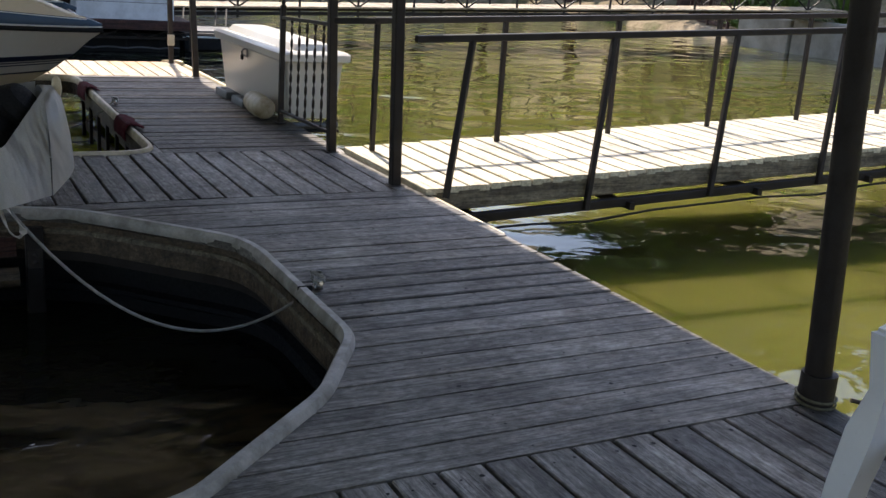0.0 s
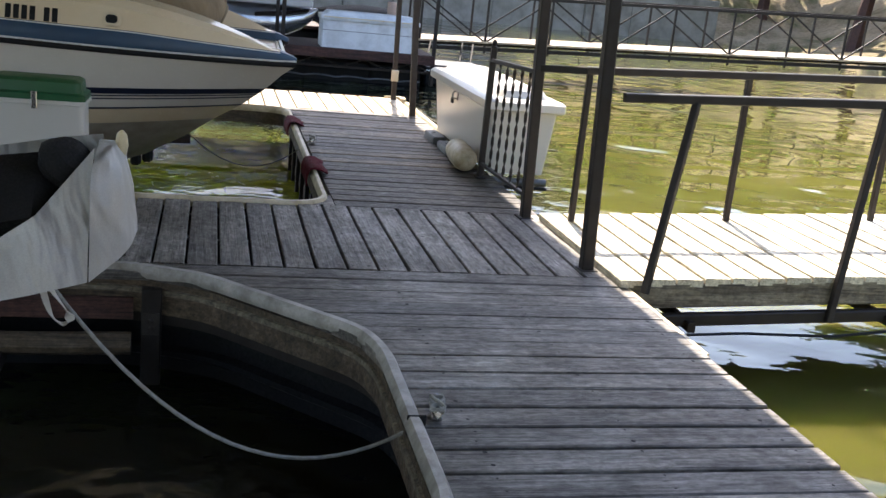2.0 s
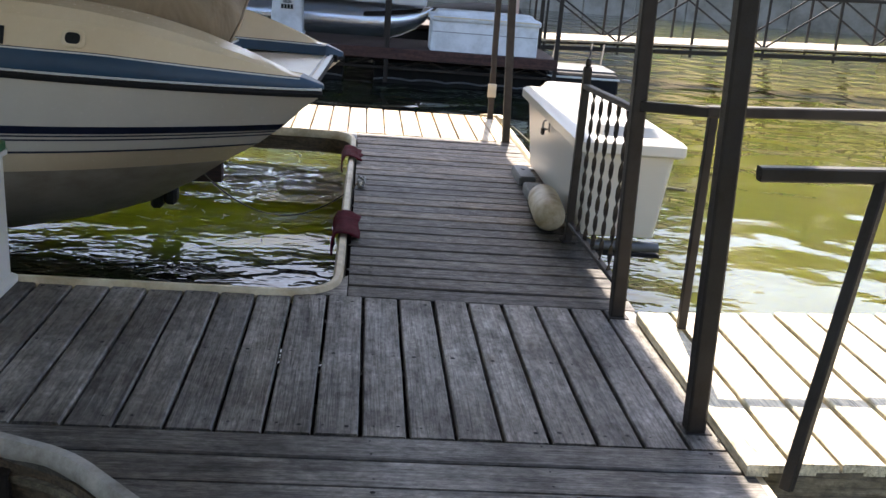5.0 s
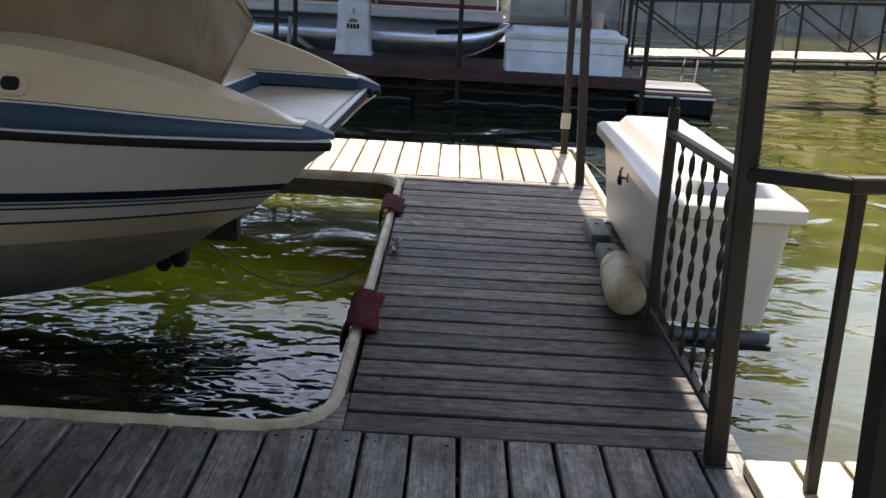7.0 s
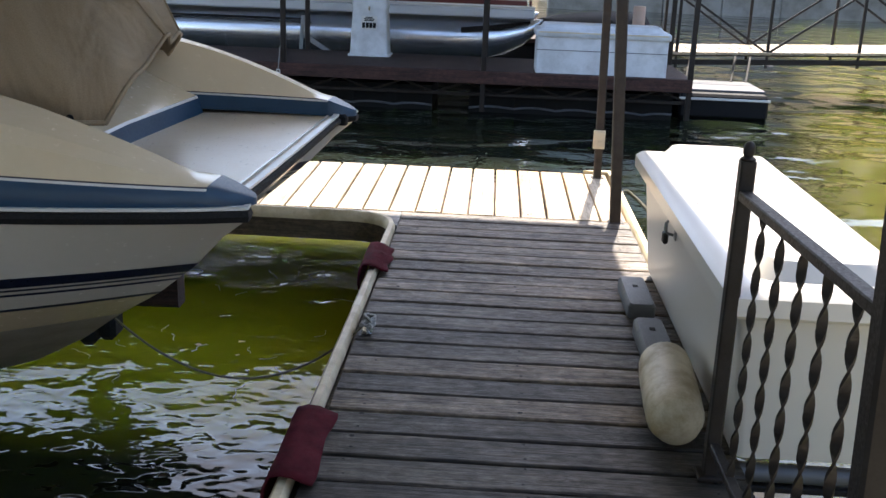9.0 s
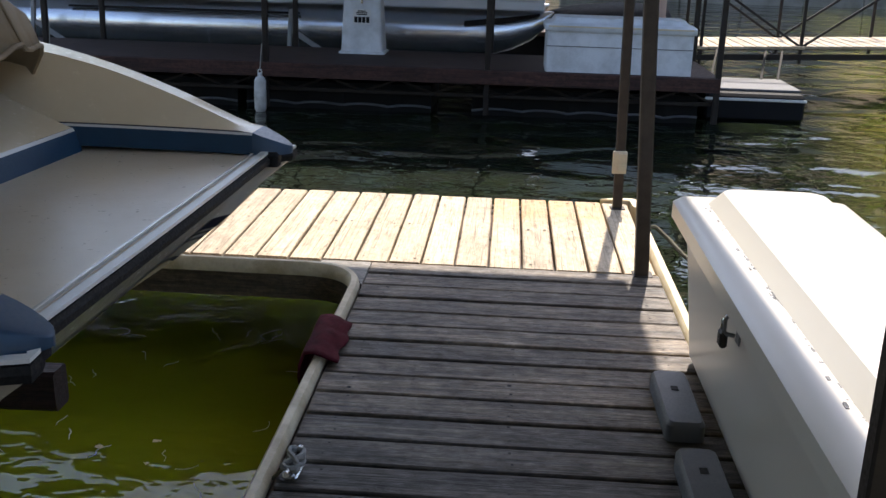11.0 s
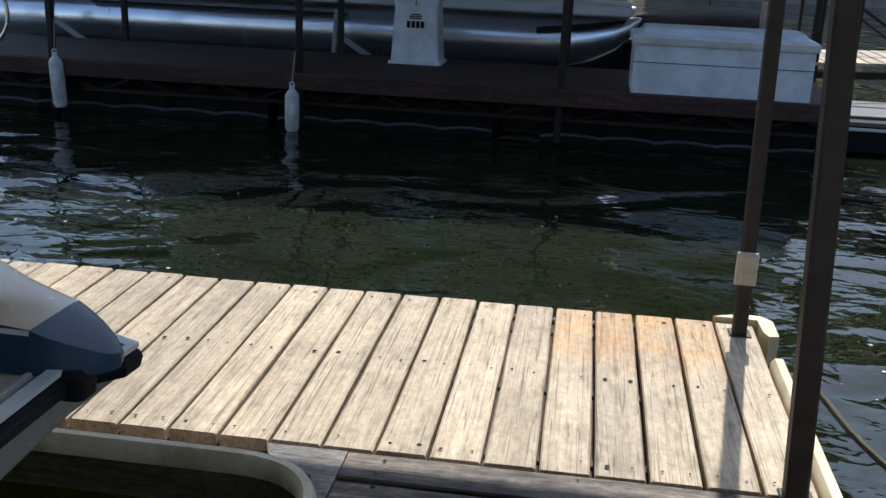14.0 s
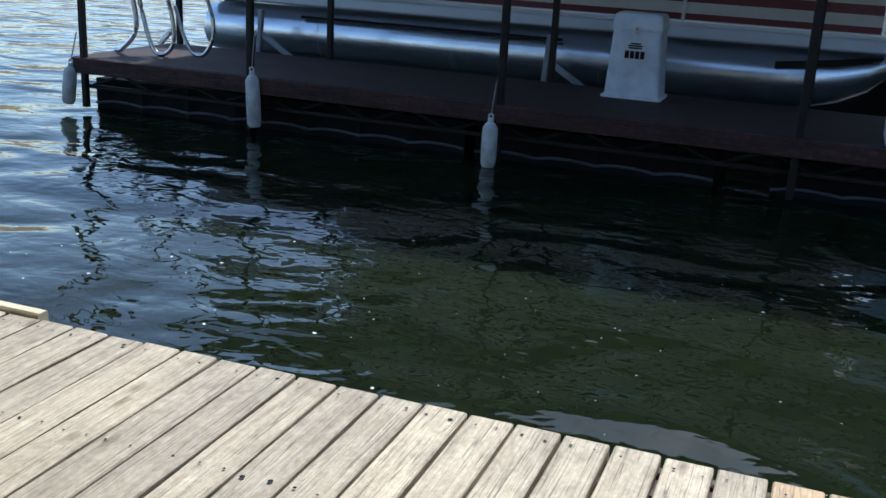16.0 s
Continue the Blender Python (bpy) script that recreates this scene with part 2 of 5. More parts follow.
def water_material():
    m, nt, b = material("murky_green_water", 0.01, 0, 0.5)
    b.inputs["IOR"].default_value = 1.33
    b.subsurface_method = "BURLEY"
    b.inputs["Subsurface Weight"].default_value = 1.0
    b.inputs["Subsurface Radius"].default_value = (0.8, 1.0, 0.4)
    b.inputs["Subsurface Scale"].default_value = 0.45
    tc = nt.nodes.new("ShaderNodeTexCoord").outputs["Object"]
    mp = nt.nodes.new("ShaderNodeMapping")
    mp.inputs["Scale"].default_value = (1.0, 1.35, 1.0)
    mp.inputs["Rotation"].default_value = (0, 0, 0.3)
    nt.links.new(tc, mp.inputs["Vector"])
    v = mp.outputs["Vector"]
    cloud = noise_tex(nt, tc, 0.35, 3, 0.5)
    shore_tone = ramp(nt, cloud, [(0.3, (0.074, 0.076, 0.017)), (0.7, (0.110, 0.103, 0.024))])
    dock_tone = ramp(nt, cloud, [(0.3, (0.008, 0.0125, 0.0057)), (0.7, (0.0125, 0.0165, 0.0066))])
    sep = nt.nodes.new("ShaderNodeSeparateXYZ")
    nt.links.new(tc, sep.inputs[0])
    # dark green base on the dock side, brighter olive base towards the shore
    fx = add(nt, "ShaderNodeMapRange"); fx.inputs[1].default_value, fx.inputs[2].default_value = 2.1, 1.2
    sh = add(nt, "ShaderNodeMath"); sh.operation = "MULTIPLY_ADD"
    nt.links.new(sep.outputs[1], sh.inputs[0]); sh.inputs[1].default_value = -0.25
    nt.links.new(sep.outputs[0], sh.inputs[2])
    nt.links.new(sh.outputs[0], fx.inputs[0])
    # near slip: dark base, with soft reflections painted in as brown patches
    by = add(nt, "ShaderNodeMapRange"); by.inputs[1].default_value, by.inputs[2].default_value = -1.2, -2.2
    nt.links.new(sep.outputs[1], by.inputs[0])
    reflect_patch = noise_tex(nt, coords(nt, (1.0, 1.9, 1.0)), 1.7, 3, 0.5, 1.4)
    brown = ramp(nt, reflect_patch, [(0.42, (0.018, 0.014, 0.008)), (0.56, (0.085, 0.062, 0.032)), (0.7, (0.12, 0.088, 0.048))])
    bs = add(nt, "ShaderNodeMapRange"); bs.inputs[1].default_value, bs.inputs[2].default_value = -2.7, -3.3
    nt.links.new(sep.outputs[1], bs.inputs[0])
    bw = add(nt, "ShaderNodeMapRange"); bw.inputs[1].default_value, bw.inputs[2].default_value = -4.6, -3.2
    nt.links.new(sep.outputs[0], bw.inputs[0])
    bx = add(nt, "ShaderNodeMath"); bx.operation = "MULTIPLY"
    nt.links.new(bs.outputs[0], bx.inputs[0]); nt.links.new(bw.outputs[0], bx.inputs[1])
    dock_tone = mix(nt, "MIX", by.outputs[0], dock_tone, mix(nt, "MIX", bx.outputs[0], (0.014, 0.013, 0.008), brown))
    col = mix(nt, "MIX", fx.outputs[0], shore_tone, dock_tone)
    # scattered sunlight in the slip, painted as a bright green base colour
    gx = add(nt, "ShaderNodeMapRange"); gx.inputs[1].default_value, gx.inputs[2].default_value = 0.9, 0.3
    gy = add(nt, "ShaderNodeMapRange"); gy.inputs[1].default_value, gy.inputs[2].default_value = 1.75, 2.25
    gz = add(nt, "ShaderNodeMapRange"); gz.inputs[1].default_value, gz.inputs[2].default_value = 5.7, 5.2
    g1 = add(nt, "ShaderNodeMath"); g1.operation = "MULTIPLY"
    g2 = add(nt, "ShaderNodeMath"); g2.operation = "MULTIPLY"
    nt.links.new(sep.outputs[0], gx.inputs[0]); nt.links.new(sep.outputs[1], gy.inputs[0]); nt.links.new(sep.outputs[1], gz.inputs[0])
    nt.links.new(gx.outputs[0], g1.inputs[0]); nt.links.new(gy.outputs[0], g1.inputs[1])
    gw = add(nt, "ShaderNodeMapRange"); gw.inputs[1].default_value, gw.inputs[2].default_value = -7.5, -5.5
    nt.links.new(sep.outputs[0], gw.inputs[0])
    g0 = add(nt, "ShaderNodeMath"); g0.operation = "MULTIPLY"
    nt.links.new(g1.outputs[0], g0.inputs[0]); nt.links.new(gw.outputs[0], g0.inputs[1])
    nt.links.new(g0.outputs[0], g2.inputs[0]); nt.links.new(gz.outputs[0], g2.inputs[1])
    # weaker painted green past y 4.4, where the sun itself reaches
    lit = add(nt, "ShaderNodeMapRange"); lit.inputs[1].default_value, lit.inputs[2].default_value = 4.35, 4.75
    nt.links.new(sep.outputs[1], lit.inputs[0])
    green_glow = ramp(nt, cloud, [(0.3, (0.15, 0.172, 0.009)), (0.7, (0.20, 0.205, 0.012))])
    green_glow = mix(nt, "MIX", lit.outputs[0], green_glow, (0.050, 0.056, 0.008))
    col = mix(nt, "MIX", g2.outputs[0], col, green_glow)
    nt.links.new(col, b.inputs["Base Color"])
    swell = noise_tex(nt, v, 1.1, 0, 0.5, 0.7)
    chop = noise_tex(nt, v, 3.8, 0, 0.5, 1.0)
    tiny = noise_tex(nt, v, 11.0, 0, 0.5, 0.8)
    gust = add(nt, "ShaderNodeMapRange")
    gust.inputs[1].default_value, gust.inputs[2].default_value, gust.inputs[3].default_value, gust.inputs[4].default_value = 2.8, 4.4, 0.24, 0.10
    nt.links.new(sep.outputs[1], gust.inputs[0])
    lee = add(nt, "ShaderNodeMapRange")
    lee.inputs[3].default_value, lee.inputs[4].default_value = 0.32, 1.0
    nt.links.new(fx.outputs[0], lee.inputs[0])
    gl = add(nt, "ShaderNodeMath"); gl.operation = "MULTIPLY"
    still = add(nt, "ShaderNodeMapRange")
    still.inputs[3].default_value, still.inputs[4].default_value = 1.0, 0.35
    nt.links.new(by.outputs[0], still.inputs[0])
    gs = add(nt, "ShaderNodeMath"); gs.operation = "MULTIPLY"
    nt.links.new(gust.outputs[0], gs.inputs[0]); nt.links.new(still.outputs[0], gs.inputs[1])
    nt.links.new(gs.outputs[0], gl.inputs[0]); nt.links.new(lee.outputs[0], gl.inputs[1])
    a = add(nt, "ShaderNodeMath"); a.operation = "MULTIPLY_ADD"
    nt.links.new(chop, a.inputs[0]); nt.links.new(gl.outputs[0], a.inputs[1])
    nt.links.new(swell, a.inputs[2])
    c = add(nt, "ShaderNodeMath"); c.operation = "MULTIPLY_ADD"
    tw = add(nt, "ShaderNodeMath"); tw.operation = "MULTIPLY"
    nt.links.new(gl.outputs[0], tw.inputs[0]); tw.inputs[1].default_value = 0.30
    nt.links.new(tiny, c.inputs[0]); nt.links.new(tw.outputs[0], c.inputs[1])
    nt.links.new(a.outputs[0], c.inputs[2])
    calm = add(nt, "ShaderNodeMapRange")
    calm.inputs[3].default_value, calm.inputs[4].default_value = 1.0, 0.34
    lull = add(nt, "ShaderNodeMapRange"); lull.inputs[1].default_value, lull.inputs[2].default_value = 2.4, 3.5
    nt.links.new(sep.outputs[1], lull.inputs[0])
    gc = add(nt, "ShaderNodeMath"); gc.operation = "MULTIPLY"
    nt.links.new(g2.outputs[0], gc.inputs[0]); nt.links.new(lull.outputs[0], gc.inputs[1])
    nt.links.new(gc.outputs[0], calm.inputs[0])
    bp = add(nt, "ShaderNodeBump", Distance=0.075)
    shal = add(nt, "ShaderNodeMapRange")
    shal.inputs[3].default_value, shal.inputs[4].default_value = 0.42, 1.0
    nt.links.new(fx.outputs[0], shal.inputs[0])
    cs = add(nt, "ShaderNodeMath"); cs.operation = "MULTIPLY"
    nt.links.new(calm.outputs[0], cs.inputs[0]); nt.links.new(shal.outputs[0], cs.inputs[1])
    nt.links.new(cs.outputs[0], bp.inputs["Strength"])
    nt.links.new(c.outputs[0], bp.inputs["Height"])
    nt.links.new(bp.outputs["Normal"], b.inputs["Normal"])
    return m


def bank_material():
    m, nt, b = material("earth_bank", 0.95, 0, 0.2)
    v = coords(nt)
    big = noise_tex(nt, v, 0.35, 5, 0.6)
    small = noise_tex(nt, v, 6, 5, 0.7)
    col = ramp(nt, big, [(0.35, (0.07, 0.09, 0.025)), (0.5, (0.30, 0.235, 0.15)), (0.7, (0.46, 0.37, 0.26))])
    col = mix(nt, "MULTIPLY", 0.8, col, ramp(nt, small, [(0.3, (0.45, 0.45, 0.42)), (0.65, (1.1, 1.1, 1.1))]))
    nt.links.new(col, b.inputs["Base Color"])
    bump(nt, b, small, 0.8, 0.1)
    return m


PWC_COVER = canvas_material("silvered_cover", (0.55, 0.53, 0.50), 1.0, 0.45)
CANVAS = canvas_material()
WATER = water_material()
BANK = bank_material()


# ---- mesh tools ----
class Shape:
    """Gathers corners and faces of one mesh."""

    def __init__(self):
        self.v, self.f = [], []

    def add(self, verts, faces):
        o = len(self.v)
        self.v += [tuple(p) for p in verts]
        self.f += [tuple(o + i for i in f) for f in faces]
        return self

    def box(self, c, s, ch=0.004, m=None):
        hx, hy, hz = s[0] / 2, s[1] / 2, s[2] / 2
        ch = min(ch, hx * 0.9, hy * 0.9, hz * 0.9)
        pts, idx = [], {}
        for sx in (-1, 1):
            for sy in (-1, 1):
                for sz in (-1, 1):
                    for ax in range(3):
                        p = [sx * (hx - ch), sy * (hy - ch), sz * (hz - ch)]
                        p[ax] = (sx, sy, sz)[ax] * (hx, hy, hz)[ax]
                        idx[(sx, sy, sz, ax)] = len(pts)
                        pts.append(p)
        fs = []
        for ax in range(3):
            o1, o2 = [a for a in range(3) if a != ax]
            for sg in (-1, 1):
                q = []
                for a, b2 in ((-1, -1), (1, -1), (1, 1), (-1, 1)):
                    k = [0, 0, 0]
                    k[ax], k[o1], k[o2] = sg, a, b2
                    q.append(idx[(*k, ax)])
                flip = (sg > 0) != (ax != 1)
                fs.append(q[::-1] if flip else q)
        for ax in range(3):
            o1, o2 = [a for a in range(3) if a != ax]
            for a in (-1, 1):
                for b2 in (-1, 1):
                    k0, k1 = [0, 0, 0], [0, 0, 0]
                    k0[ax], k1[ax] = -1, 1
                    k0[o1] = k1[o1] = a
                    k0[o2] = k1[o2] = b2
                    fs.append([idx[(*k0, o1)], idx[(*k1, o1)], idx[(*k1, o2)], idx[(*k0, o2)]])
        for sx in (-1, 1):
            for sy in (-1, 1):
                for sz in (-1, 1):
                    fs.append([idx[(sx, sy, sz, a)] for a in range(3)])
        out = []
        for p in pts:
            q = Vector(p)
            if m is not None:
                q = m @ q
            out.append(q + Vector(c))
        return self.add(out, fs)

    def sweep(self, path, profile, closed=False, caps=True, up=Vector((0, 0, 1))):
        """Profile (side, up) carried along a path."""
        path = [Vector(p) for p in path]
        n, k = len(path), len(profile)
        rings = []
        for i, p in enumerate(path):
            if closed:
                d = path[(i + 1) % n] - path[i - 1]
            else:
                d = path[min(i + 1, n - 1)] - path[max(i - 1, 0)]
            d.normalize()
            u = up if abs(d.dot(up)) < 0.97 else Vector((0, 1, 0))
            side = d.cross(u).normalized()
            vert = side.cross(d).normalized()
            rings.append([p + side * a + vert * b2 for a, b2 in profile])
        return self.loft(rings, closed, caps)

    def loft(self, rings, closed=False, caps=True, wrap=True):
        n, k = len(rings), len(rings[0])
        fs = []
        for i in range(n if closed else n - 1):
            for j in range(k if wrap else k - 1):
                a, b2 = i * k + j, i * k + (j + 1) % k
                c, d = ((i + 1) % n) * k + (j + 1) % k, ((i + 1) % n) * k + j
                fs.append((a, b2, c, d))
        if caps and not closed and wrap:
            fs.append(tuple(range(k))[::-1])
            fs.append(tuple((n - 1) * k + j for j in range(k)))
        return self.add([p for r in rings for p in r], fs)

    def tube(self, path, r, n=10):
        return self.sweep(path, [(r * math.cos(a), r * math.sin(a)) for a in (2 * math.pi * i / n for i in range(n))])

    def bar(self, a, b2, w, h, ch=0.0):
        c = min(w, h) * 0.12
        prof = [(-w / 2 + c, -h / 2), (w / 2 - c, -h / 2), (w / 2, -h / 2 + c), (w / 2, h / 2 - c), (w / 2 - c, h / 2), (-w / 2 + c, h / 2), (-w / 2, h / 2 - c), (-w / 2, -h / 2 + c)]
        return self.sweep([a, b2], prof)

    def lathe(self, prof, m=None, n=16):
        rings = []
        for r, z in prof:
            ring = [Vector((r * math.cos(2 * math.pi * i / n), r * math.sin(2 * math.pi * i / n), z)) for i in range(n)]
            rings.append([(m @ p) if m is not None else p for p in ring])
        return self.loft(rings)

    def slab(self, outline, z0, z1):
        """Upright prism over a plan outline."""
        k = len(outline)
        vs = [(x, y, z0) for x, y in outline] + [(x, y, z1) for x, y in outline]
        fs = [tuple(range(k))[::-1], tuple(range(k, 2 * k))]
        fs += [(i, (i + 1) % k, k + (i + 1) % k, k + i) for i in range(k)]
        return self.add(vs, fs)

    def mesh(self, name, mat, smooth=35):
        me = bpy.data.meshes.new(name)
        me.from_pydata(self.v, [], self.f)
        bm = bmesh.new()
        bm.from_mesh(me)
        bmesh.ops.recalc_face_normals(bm, faces=bm.faces[:])
        bm.to_mesh(me)
        bm.free()
        me.materials.append(mat)
        if smooth:
            for p in me.polygons:
                p.use_smooth = True
            me.set_sharp_from_angle(angle=radians(smooth))
        return me


def part(name, shape, mat, parent=None, label="", smooth=35, kind=""):
    ob = new(name, shape.mesh(name, mat, smooth))
    if parent is not None:
        ob.parent = parent
    return tagged(ob, label, kind=kind)


def thing(name, label, category, at=(0, 0, 0), group="", kind=""):
    ob = new(name)
    ob.empty_display_size = 0.1
    ob.location = at
    return tagged(ob, label, category, group, kind)


def single(name, shape, mat, label, category, group="", kind="", smooth=35):
    return tagged(part(name, shape, mat, None, "", smooth), label, category, group, kind)


def smooth_path(points, steps=6):
    """A rounded line through points (Catmull-Rom)."""
    p = [Vector(q) for q in points]
    p = [p[0] * 2 - p[1]] + p + [p[-1] * 2 - p[-2]]
    out = []
    for i in range(1, len(p) - 2):
        for s in range(steps):
            t = s / steps
            out.append(0.5 * ((2 * p[i]) + (p[i + 1] - p[i - 1]) * t + (2 * p[i - 1] - 5 * p[i] + 4 * p[i + 1] - p[i + 2]) * t * t + (3 * p[i] - p[i - 1] - 3 * p[i + 1] + p[i + 2]) * t ** 3))
    out.append(p[-2])
    return out


def rounded(points, radius, steps=5):
    """A plan line with its inner corners rounded off."""
    out = [Vector(points[0])]
    for i in range(1, len(points) - 1):
        a, b2, c = (Vector(points[i + d]) for d in (-1, 0, 1))
        r = min(radius, (a - b2).length * 0.45, (c - b2).length * 0.45)
        p0, p1 = b2 + (a - b2).normalized() * r, b2 + (c - b2).normalized() * r
        for s in range(steps + 1):
            t = s / steps
            out.append(p0 * (1 - t) ** 2 + b2 * 2 * t * (1 - t) + p1 * t * t)
    out.append(Vector(points[-1]))
    return out


def catenary(a, b2, sag, n=22):
    a, b2 = Vector(a), Vector(b2)
    return [a.lerp(b2, i / n) - Vector((0, 0, sag * 4 * (i / n) * (1 - i / n))) for i in range(n + 1)]


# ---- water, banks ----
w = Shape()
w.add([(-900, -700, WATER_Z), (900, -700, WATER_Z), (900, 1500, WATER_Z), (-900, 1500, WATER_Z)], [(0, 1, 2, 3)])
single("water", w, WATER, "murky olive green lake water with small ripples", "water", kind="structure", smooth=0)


def bank_height(x, y):
    """Earth behind the eastern and northern shore."""
    east = (x - 20.3) if y < 17 else (x - 20.3 - (y - 17) * 0.12)
    north = y - 35.5 if x > 3 else y - 35.5 - (3 - x) * 2.2
    d = max(east, north)
    south = -(y + 60)
    d = max(d, south * 0.2 - 4)
    n = noise.noise(Vector((x * 0.16, y * 0.16, 0))) * 0.5
    if d <= 0:
        return -1.6
    return min(-0.35 + 0.16 * d + 0.44 * max(0.0, d - 3.5) + n * min(1, d / 3), 22.0 + n)


g = Shape()
xs = [-900, -400, -150, -60, -25, -10, 0, 5, 10] + [12 + i * 1.0 for i in range(30)] + [46, 52, 62, 80, 120, 250, 900]
ys = [-700, -300, -150, -90, -60, -40, -20, -10] + [-6 + i * 1.3 for i in range(46)] + [58, 66, 80, 110, 200, 600, 1500]
gv = [(x, y, bank_height(x, y)) for y in ys for x in xs]
gf = [(j * len(xs) + i, j * len(xs) + i + 1, (j + 1) * len(xs) + i + 1, (j + 1) * len(xs) + i) for j in range(len(ys) - 1) for i in range(len(xs) - 1)]
g.add(gv, gf)
single("ground", g, BANK, "sandy earth bank with patches of grass", "bank", kind="structure", smooth=80)

wall = Shape()
for i in range(12):
    y0 = -8 + i * 2.0
    wall.box((20.1 + 0.05 * math.sin(i * 2.1), y0 + 1, -0.15 + 0.02 * math.sin(i * 3.3)), (0.5, 1.98, 1.1), 0.03)
single("retaining_wall", wall, CONCRETE, "low stained concrete retaining wall along the shore", "wall", kind="structure")
wall = Shape()
for i in range(9):
    wall.box((3.2 + i * 2.0, 35.2 + 0.1 * math.sin(i * 1.7), 0.25 + 0.03 * math.sin(i * 2.9)), (1.98, 0.6, 2.1), 0.03)
single("retaining_wall", wall, CONCRETE, "tall stained concrete retaining wall at the far shore", "wall", kind="structure")


def lattice(x, y, rot):
    root = thing("lattice_fence", "weathered brown wooden lattice fence on the bank", "fence", (x, y, bank_height(x, y)))
    root.rotation_euler = (0, 0, rot)
    for i in range(26):
        for sg in (-1, 1):
            a, b2 = Vector((-2 + i * 0.22, 0.015 * sg, 0.1)), Vector((-2 + i * 0.22 + sg * 1.3, 0.015 * sg, 1.4))
            a.x, b2.x = max(-2, min(2, a.x)), max(-2, min(2, b2.x))
            if abs(a.x - b2.x) > 0.4:
                part("slat", Shape().bar(a, b2, 0.012, 0.045), RUSTY_BOARD, root)
    for x2 in (-2, 0, 2):
        part("post", Shape().box((x2, 0.06, 0.75), (0.09, 0.09, 1.6)), RUSTY_BOARD, root)
    for z in (0.08, 1.42):
        part("rail", Shape().box((0, 0.05, z), (4.1, 0.05, 0.09)), RUSTY_BOARD, root)


lattice(21.6, 19.2, 1.15)


def bush(x, y, size, n, seed, label):
    rng = random.Random(seed)
    root = thing("bush", label, "bush", (x, y, bank_height(x, y)))
    st, lv = Shape(), Shape()
    for k in range(7):
        a, r = rng.uniform(0, 6.28), size * rng.uniform(0.2, 0.6)
        st.tube([(0, 0, -0.1), (r * 0.4 * math.cos(a), r * 0.4 * math.sin(a), size * 0.5), (r * math.cos(a), r * math.sin(a), size * rng.uniform(0.7, 1.1))], 0.02, 5)
    for k in range(n):
        a, r, h = rng.uniform(0, 6.28), size * 0.75 * math.sqrt(rng.random()), size * rng.uniform(0.05, 1.25)
        r *= 1 - 0.45 * abs(h / size - 0.5)
        c = Vector((r * math.cos(a), r * math.sin(a), h))
        m = Euler((rng.uniform(-1, 1), rng.uniform(-1, 1), rng.uniform(0, 6.28))).to_matrix()
        s = rng.uniform(0.05, 0.11)
        lv.add([c + m @ Vector(p) for p in ((-s, 0, 0), (0, s * 0.5, 0.01), (s, 0, 0), (0, -s * 0.5, 0.01))], [(0, 1, 2, 3)])
    part("stem", st, RUSTY_BOARD, root)
    part("leaves", lv, LEAF, root, smooth=0)


bush(21.4, 17.3, 1.2, 1500, 4, "bright green leafy bush on the bank")


def yucca(x, y, size, seed):
    rng = random.Random(seed)
    root = thing("yucca", "spiky pale green yucca plant behind the wall", "plant", (x, y, bank_height(x, y)))
    lv = Shape()
    for k in range(170):
        a, e = rng.uniform(0, 6.28), rng.uniform(0.1, 1.5)
        d = Vector((math.cos(a) * math.cos(e), math.sin(a) * math.cos(e), math.sin(e)))
        s = d.cross(Vector((0, 0, 1))).normalized() * 0.03
        b0, L = Vector((0, 0, 0.2 + rng.uniform(0, 0.6))), size * rng.uniform(0.7, 1.1)
        mid, tip = b0 + d * L * 0.6, b0 + d * L - Vector((0, 0, 0.2 * L * math.cos(e)))
        lv.add([b0 - s, b0 + s, mid + s, mid - s, tip], [(0, 1, 2, 3), (3, 2, 4)])
    part("leaves", lv, LEAF, root, smooth=0)


yucca(20.9, 15.2, 1.3, 5)
yucca(21.3, 13.6, 1.2, 6)


